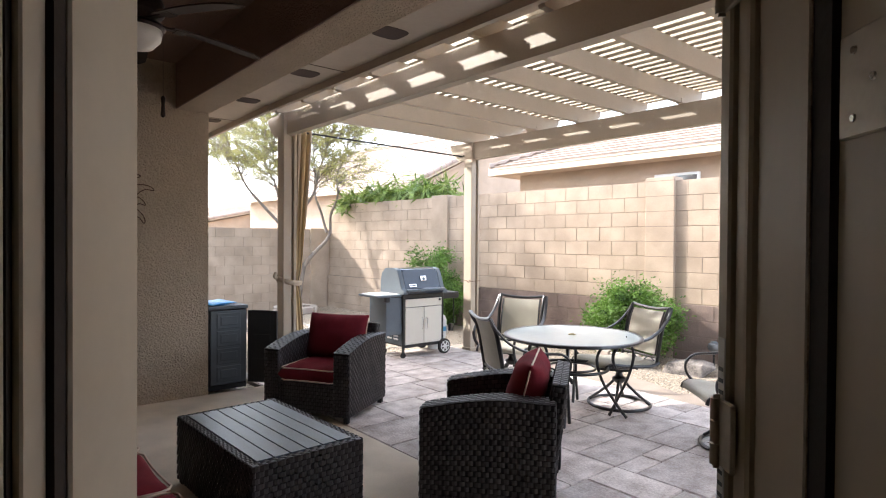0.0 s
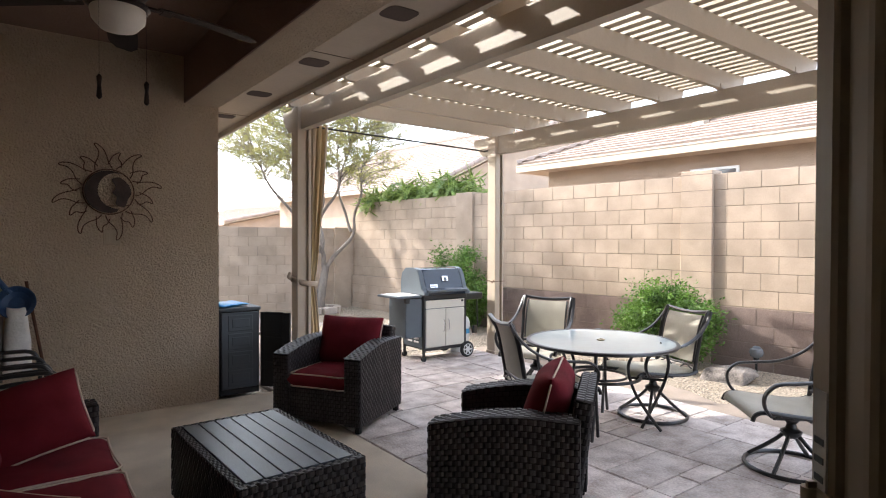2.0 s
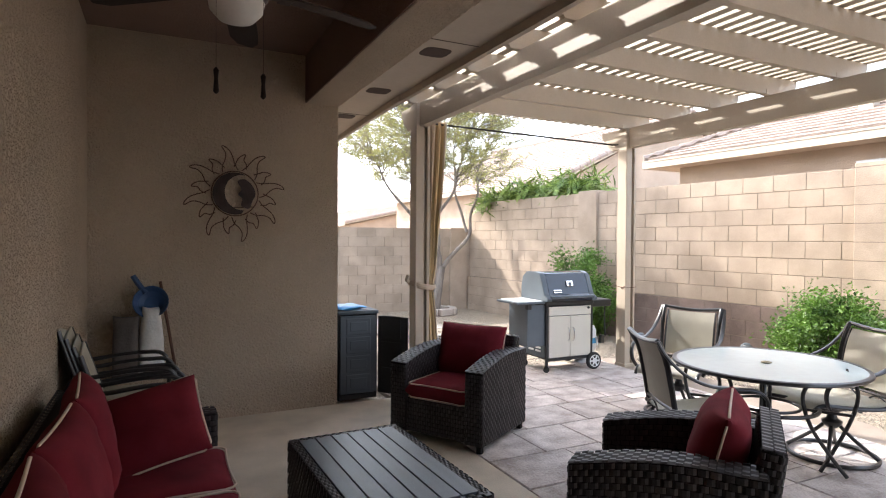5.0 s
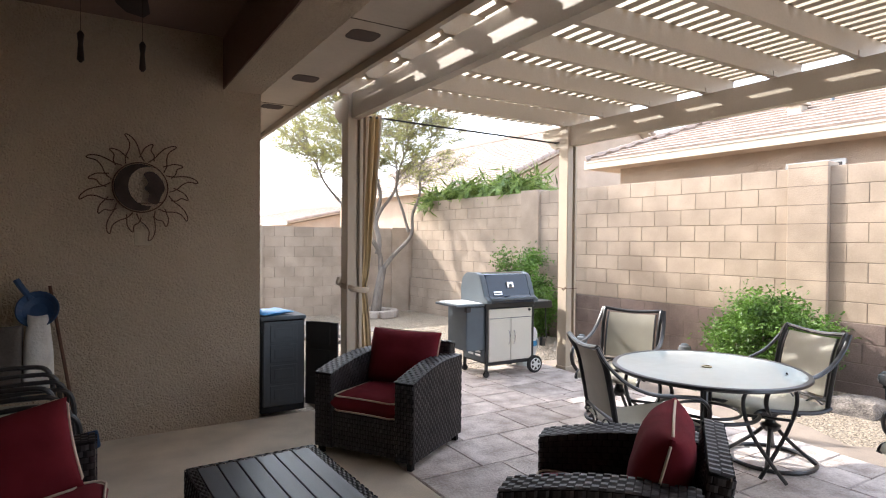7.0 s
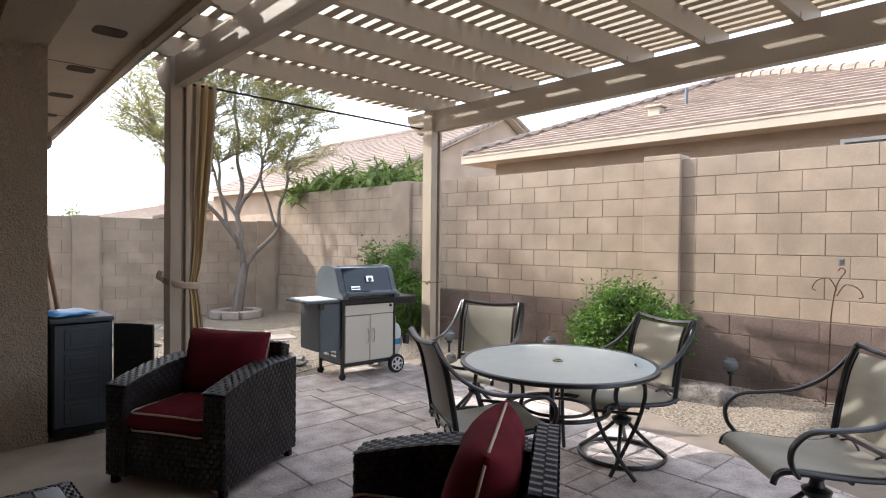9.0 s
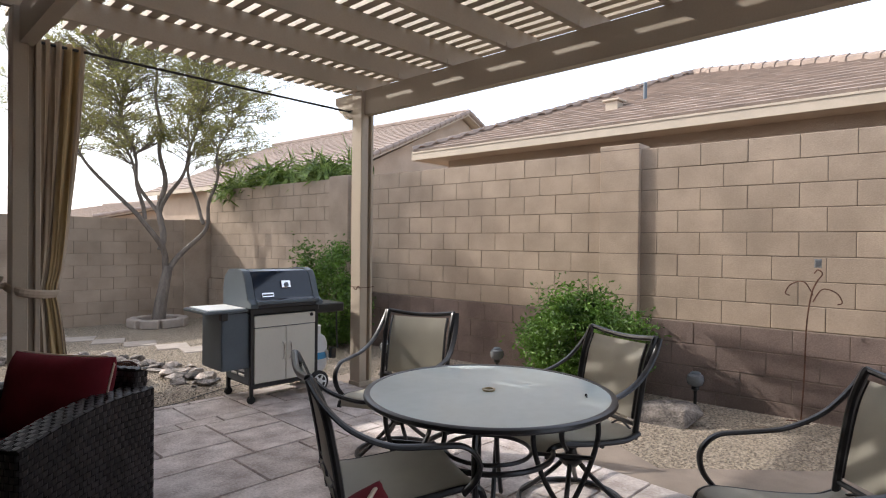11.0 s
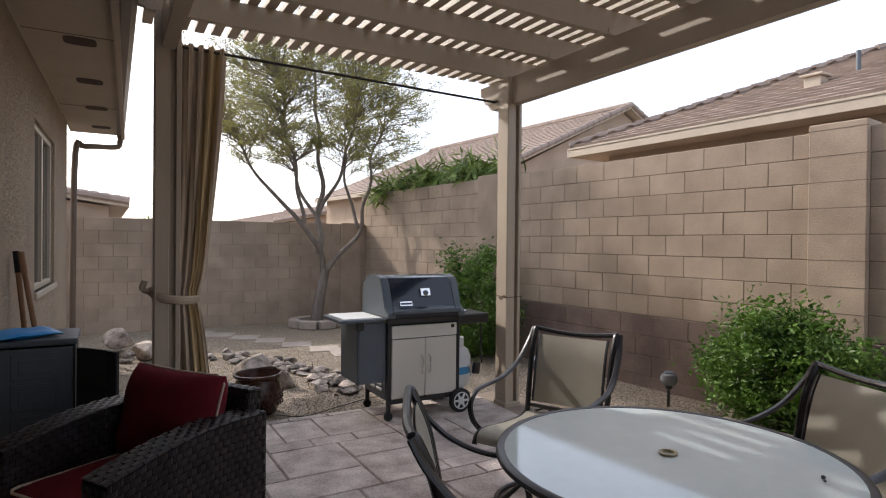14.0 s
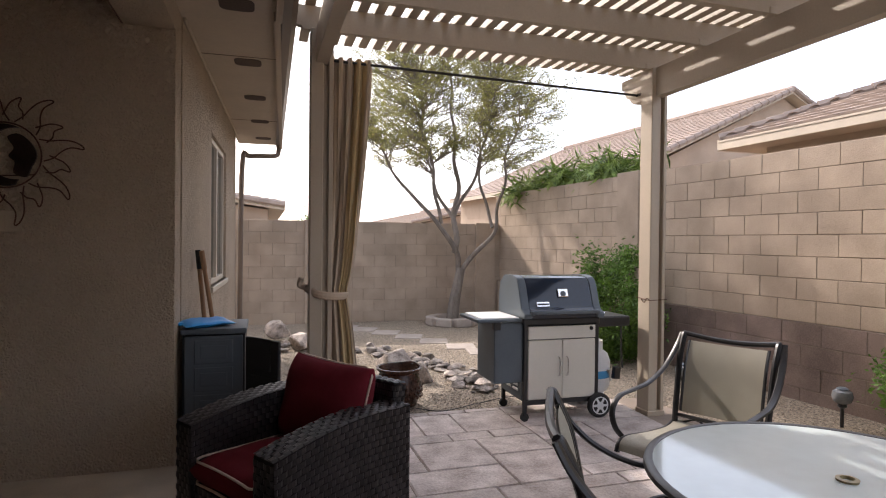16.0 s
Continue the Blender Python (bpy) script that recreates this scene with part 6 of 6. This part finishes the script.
wire = thing("wire_hook", pose(0, 0, 0), "thin twisted wire tied round the pergola post", "wire")
part("loop", tube([(4.942 + 0.167 * (k in (1, 2)), 5.792 + 0.167 * (k in (2, 3)), 0.93 + 0.004 * k) for k in range(4)], 0.003, 5, True), RUST, wire)
part("twist", tube(arc([(4.945, 5.795, 0.93), (4.90, 5.77, 0.95), (4.87, 5.76, 0.92), (4.85, 5.77, 0.945)], 5), 0.004, 5), RUST, wire)

# ---- wall blocks, pavers: pieces of the setting ----
def shared_piece(name, me, m, parent):
    ob = new(name, me)
    ob.parent = parent
    ob.matrix_local = m
    return ob


def block_mesh(length, height, depth, mat, name, bevel=0.0035):
    b = box(-length / 2, length / 2, -depth / 2, depth / 2, -height / 2, height / 2, bevel)
    me = bpy.data.meshes.new(name)
    b.to_mesh(me)
    b.free()
    me.materials.append(mat)
    return me


wall_e = bpy.data.objects["wall_east"]
wall_b = bpy.data.objects["wall_back"]
MOD, JOINT = 0.389, 0.006
lengths = {}


def piece_of(length, mat, tag, depth=0.03):
    key = (round(length, 2), tag)
    if key not in lengths:
        lengths[key] = block_mesh(key[0] - JOINT, 0.203 - JOINT, depth, mat, "block")
    return lengths[key]


def course(y_from, y_to, first_joint, z, x, mat, tag, near, rest):
    """One course of blocks between two places along the wall."""
    y = first_joint - MOD * math.ceil((first_joint - y_from) / MOD)
    while y < y_to - 0.02:
        a, b = max(y, y_from), min(y + MOD, y_to)
        if b - a > 0.05:
            m = WM @ pose(x + 0.004 * random.random(), (a + b) / 2, z, 0, 0, 90 + random.uniform(-0.25, 0.25))
            (near if -2.2 < (a + b) / 2 < 9.9 else rest).append((piece_of(b - a, mat, tag), m))
        y += MOD


near, rest = [], []
for j in range(1, 9):
    z = LEDGE + (8 - j) * 0.203 + 0.1015
    odd = MOD / 2 if j % 2 else 0.0
    course(-8, 1.52, 1.17 + odd, z, 0.0, BLOCK, "up", near, rest)
    course(1.92, 9.84, 2.257 + odd, z, 0.0, BLOCK, "up", near, rest)
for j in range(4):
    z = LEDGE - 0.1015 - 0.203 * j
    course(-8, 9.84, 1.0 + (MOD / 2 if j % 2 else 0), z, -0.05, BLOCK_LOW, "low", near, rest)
near.sort(key=lambda q: q[1].translation.y)
for k, (me, m) in enumerate(near):
    if k < 300:
        shared_piece("block", me, m, wall_e)
    else:
        rest.append((me, m))
V, F = [], []
for me, m in rest:
    o = len(V)
    V += [tuple(m @ v.co) for v in me.vertices]
    F += [tuple(i + o for i in p.vertices) for p in me.polygons]
ob = mesh_part("far_blocks", V, F, BLOCK, wall_e)
ob["kind"] = "stuff"

for j in range(9):
    x = -1.0 - (MOD / 2 if j % 2 else 0)
    while x < 6.4:
        m = pose(x + MOD / 2, 12.098 - 0.003 * random.random(), -0.06 + 0.199 * j + 0.0995)
        shared_piece("block", piece_of(MOD, BLOCK, "up"), m, wall_b)
        x += MOD
for x in (2.84, 5.98):
    structure("pilaster_back", box(x - 0.2, x + 0.2, 12.03, 12.2, -0.3, 1.75, 0.008), BLOCK, "block pilaster of the back wall")

# pilaster joints
pil_ob = bpy.data.objects["pilaster"]
for j in range(12):
    z = LEDGE + (8 - j) * 0.203
    part("joint", moved(box(-0.0712, -0.06, 1.515, 1.925, z - 0.004, z + 0.004), WM), MORTAR, pil_ob)

# pavers: a random ashlar pattern on a 0.2 m module, cut to the patio's edge
bed = bpy.data.objects["paver_bed"]
EDGE = [(1.995, -1.6), (4.55, -1.6), (4.72, 1.8), (4.86, 2.4), (5.06, 2.92), (5.28, 3.5), (5.36, 4.4), (5.28, 5.4), (5.06, 6.3), (1.995, 6.36)]


def clip(poly, edge):
    for (ax, ay), (bx, by) in zip(edge, edge[1:] + edge[:1]):
        out = []
        for (px, py), (qx, qy) in zip(poly, poly[1:] + poly[:1]):
            sp = (bx - ax) * (py - ay) - (by - ay) * (px - ax)
            sq = (bx - ax) * (qy - ay) - (by - ay) * (qx - ax)
            if sp >= 0:
                out.append((px, py))
            if (sp >= 0) != (sq >= 0):
                f = sp / (sp - sq)
                out.append((px + (qx - px) * f, py + (qy - py) * f))
        poly = out
        if len(poly) < 3:
            return []
    return poly


rng = random.Random(21)
U = 0.155
NX, NY = 23, 52
used = [[False] * NY for _ in range(NX)]
sizes = [(3, 2), (2, 2), (2, 1), (4, 3), (3, 3), (2, 3), (4, 2), (3, 3), (3, 2)]
for i in range(NX):
    for j in range(NY):
        if used[i][j]:
            continue
        rng.shuffle(sizes)
        for w, h in sizes + [(2, 1), (1, 2), (1, 1)]:
            if i + w <= NX and j + h <= NY and not any(used[i + a][j + c] for a in range(w) for c in range(h)):
                break
        for a in range(w):
            for c in range(h):
                used[i + a][j + c] = True
        g = 0.004
        x0, y0 = 1.998 + i * U, -1.65 + j * U
        poly = clip([(x0 + g, y0 + g), (x0 + w * U - g, y0 + g), (x0 + w * U - g, y0 + h * U - g), (x0 + g, y0 + h * U - g)], EDGE)
        if len(poly) < 3:
            continue
        cx, cy = sum(p[0] for p in poly) / len(poly), sum(p[1] for p in poly) / len(poly)
        b = bmesh.new()
        dz = rng.uniform(-0.0025, 0.002)
        lo = [b.verts.new((x, y, -0.04)) for x, y in poly]
        mid = [b.verts.new((x, y, -0.008 + dz)) for x, y in poly]
        hi = [b.verts.new((cx + (x - cx) * 0.975, cy + (y - cy) * 0.975, dz + rng.uniform(-0.001, 0.001))) for x, y in poly]
        n = len(poly)
        for A, B in ((lo, mid), (mid, hi)):
            for k in range(n):
                b.faces.new((A[k], A[(k + 1) % n], B[(k + 1) % n], B[k]))
        b.faces.new(hi)
        part("paver", b, PAVER, bed)

# loose gravel on the near beds
rng = random.Random(5)
V, F = [], []
for _ in range(42000):
    x, y = rng.uniform(2.0, 7.0), rng.uniform(1.2, 9.5)
    inside = clip([(x - 0.01, y - 0.01), (x + 0.01, y - 0.01), (x + 0.01, y + 0.01)], EDGE)
    if inside or (x < 2.2):
        continue
    if not (y > 6.36 or x > 4.7):
        continue
    s = rng.uniform(0.006, 0.015)
    b = len(V)
    a = rng.uniform(0, math.tau)
    for k in range(3):
        V.append((x + s * math.cos(a + k * 2.1), y + s * math.sin(a + k * 2.1), -0.052))
    V.append((x + s * 0.2, y, -0.05 + s * rng.uniform(0.4, 0.9)))
    F += [(b, b + 1, b + 3), (b + 1, b + 2, b + 3), (b + 2, b, b + 3)]
ob = mesh_part("loose_gravel", V, F, GRAVEL)
tagged(ob, "loose tan gravel stones scattered on the yard", "gravel", "", "stuff")
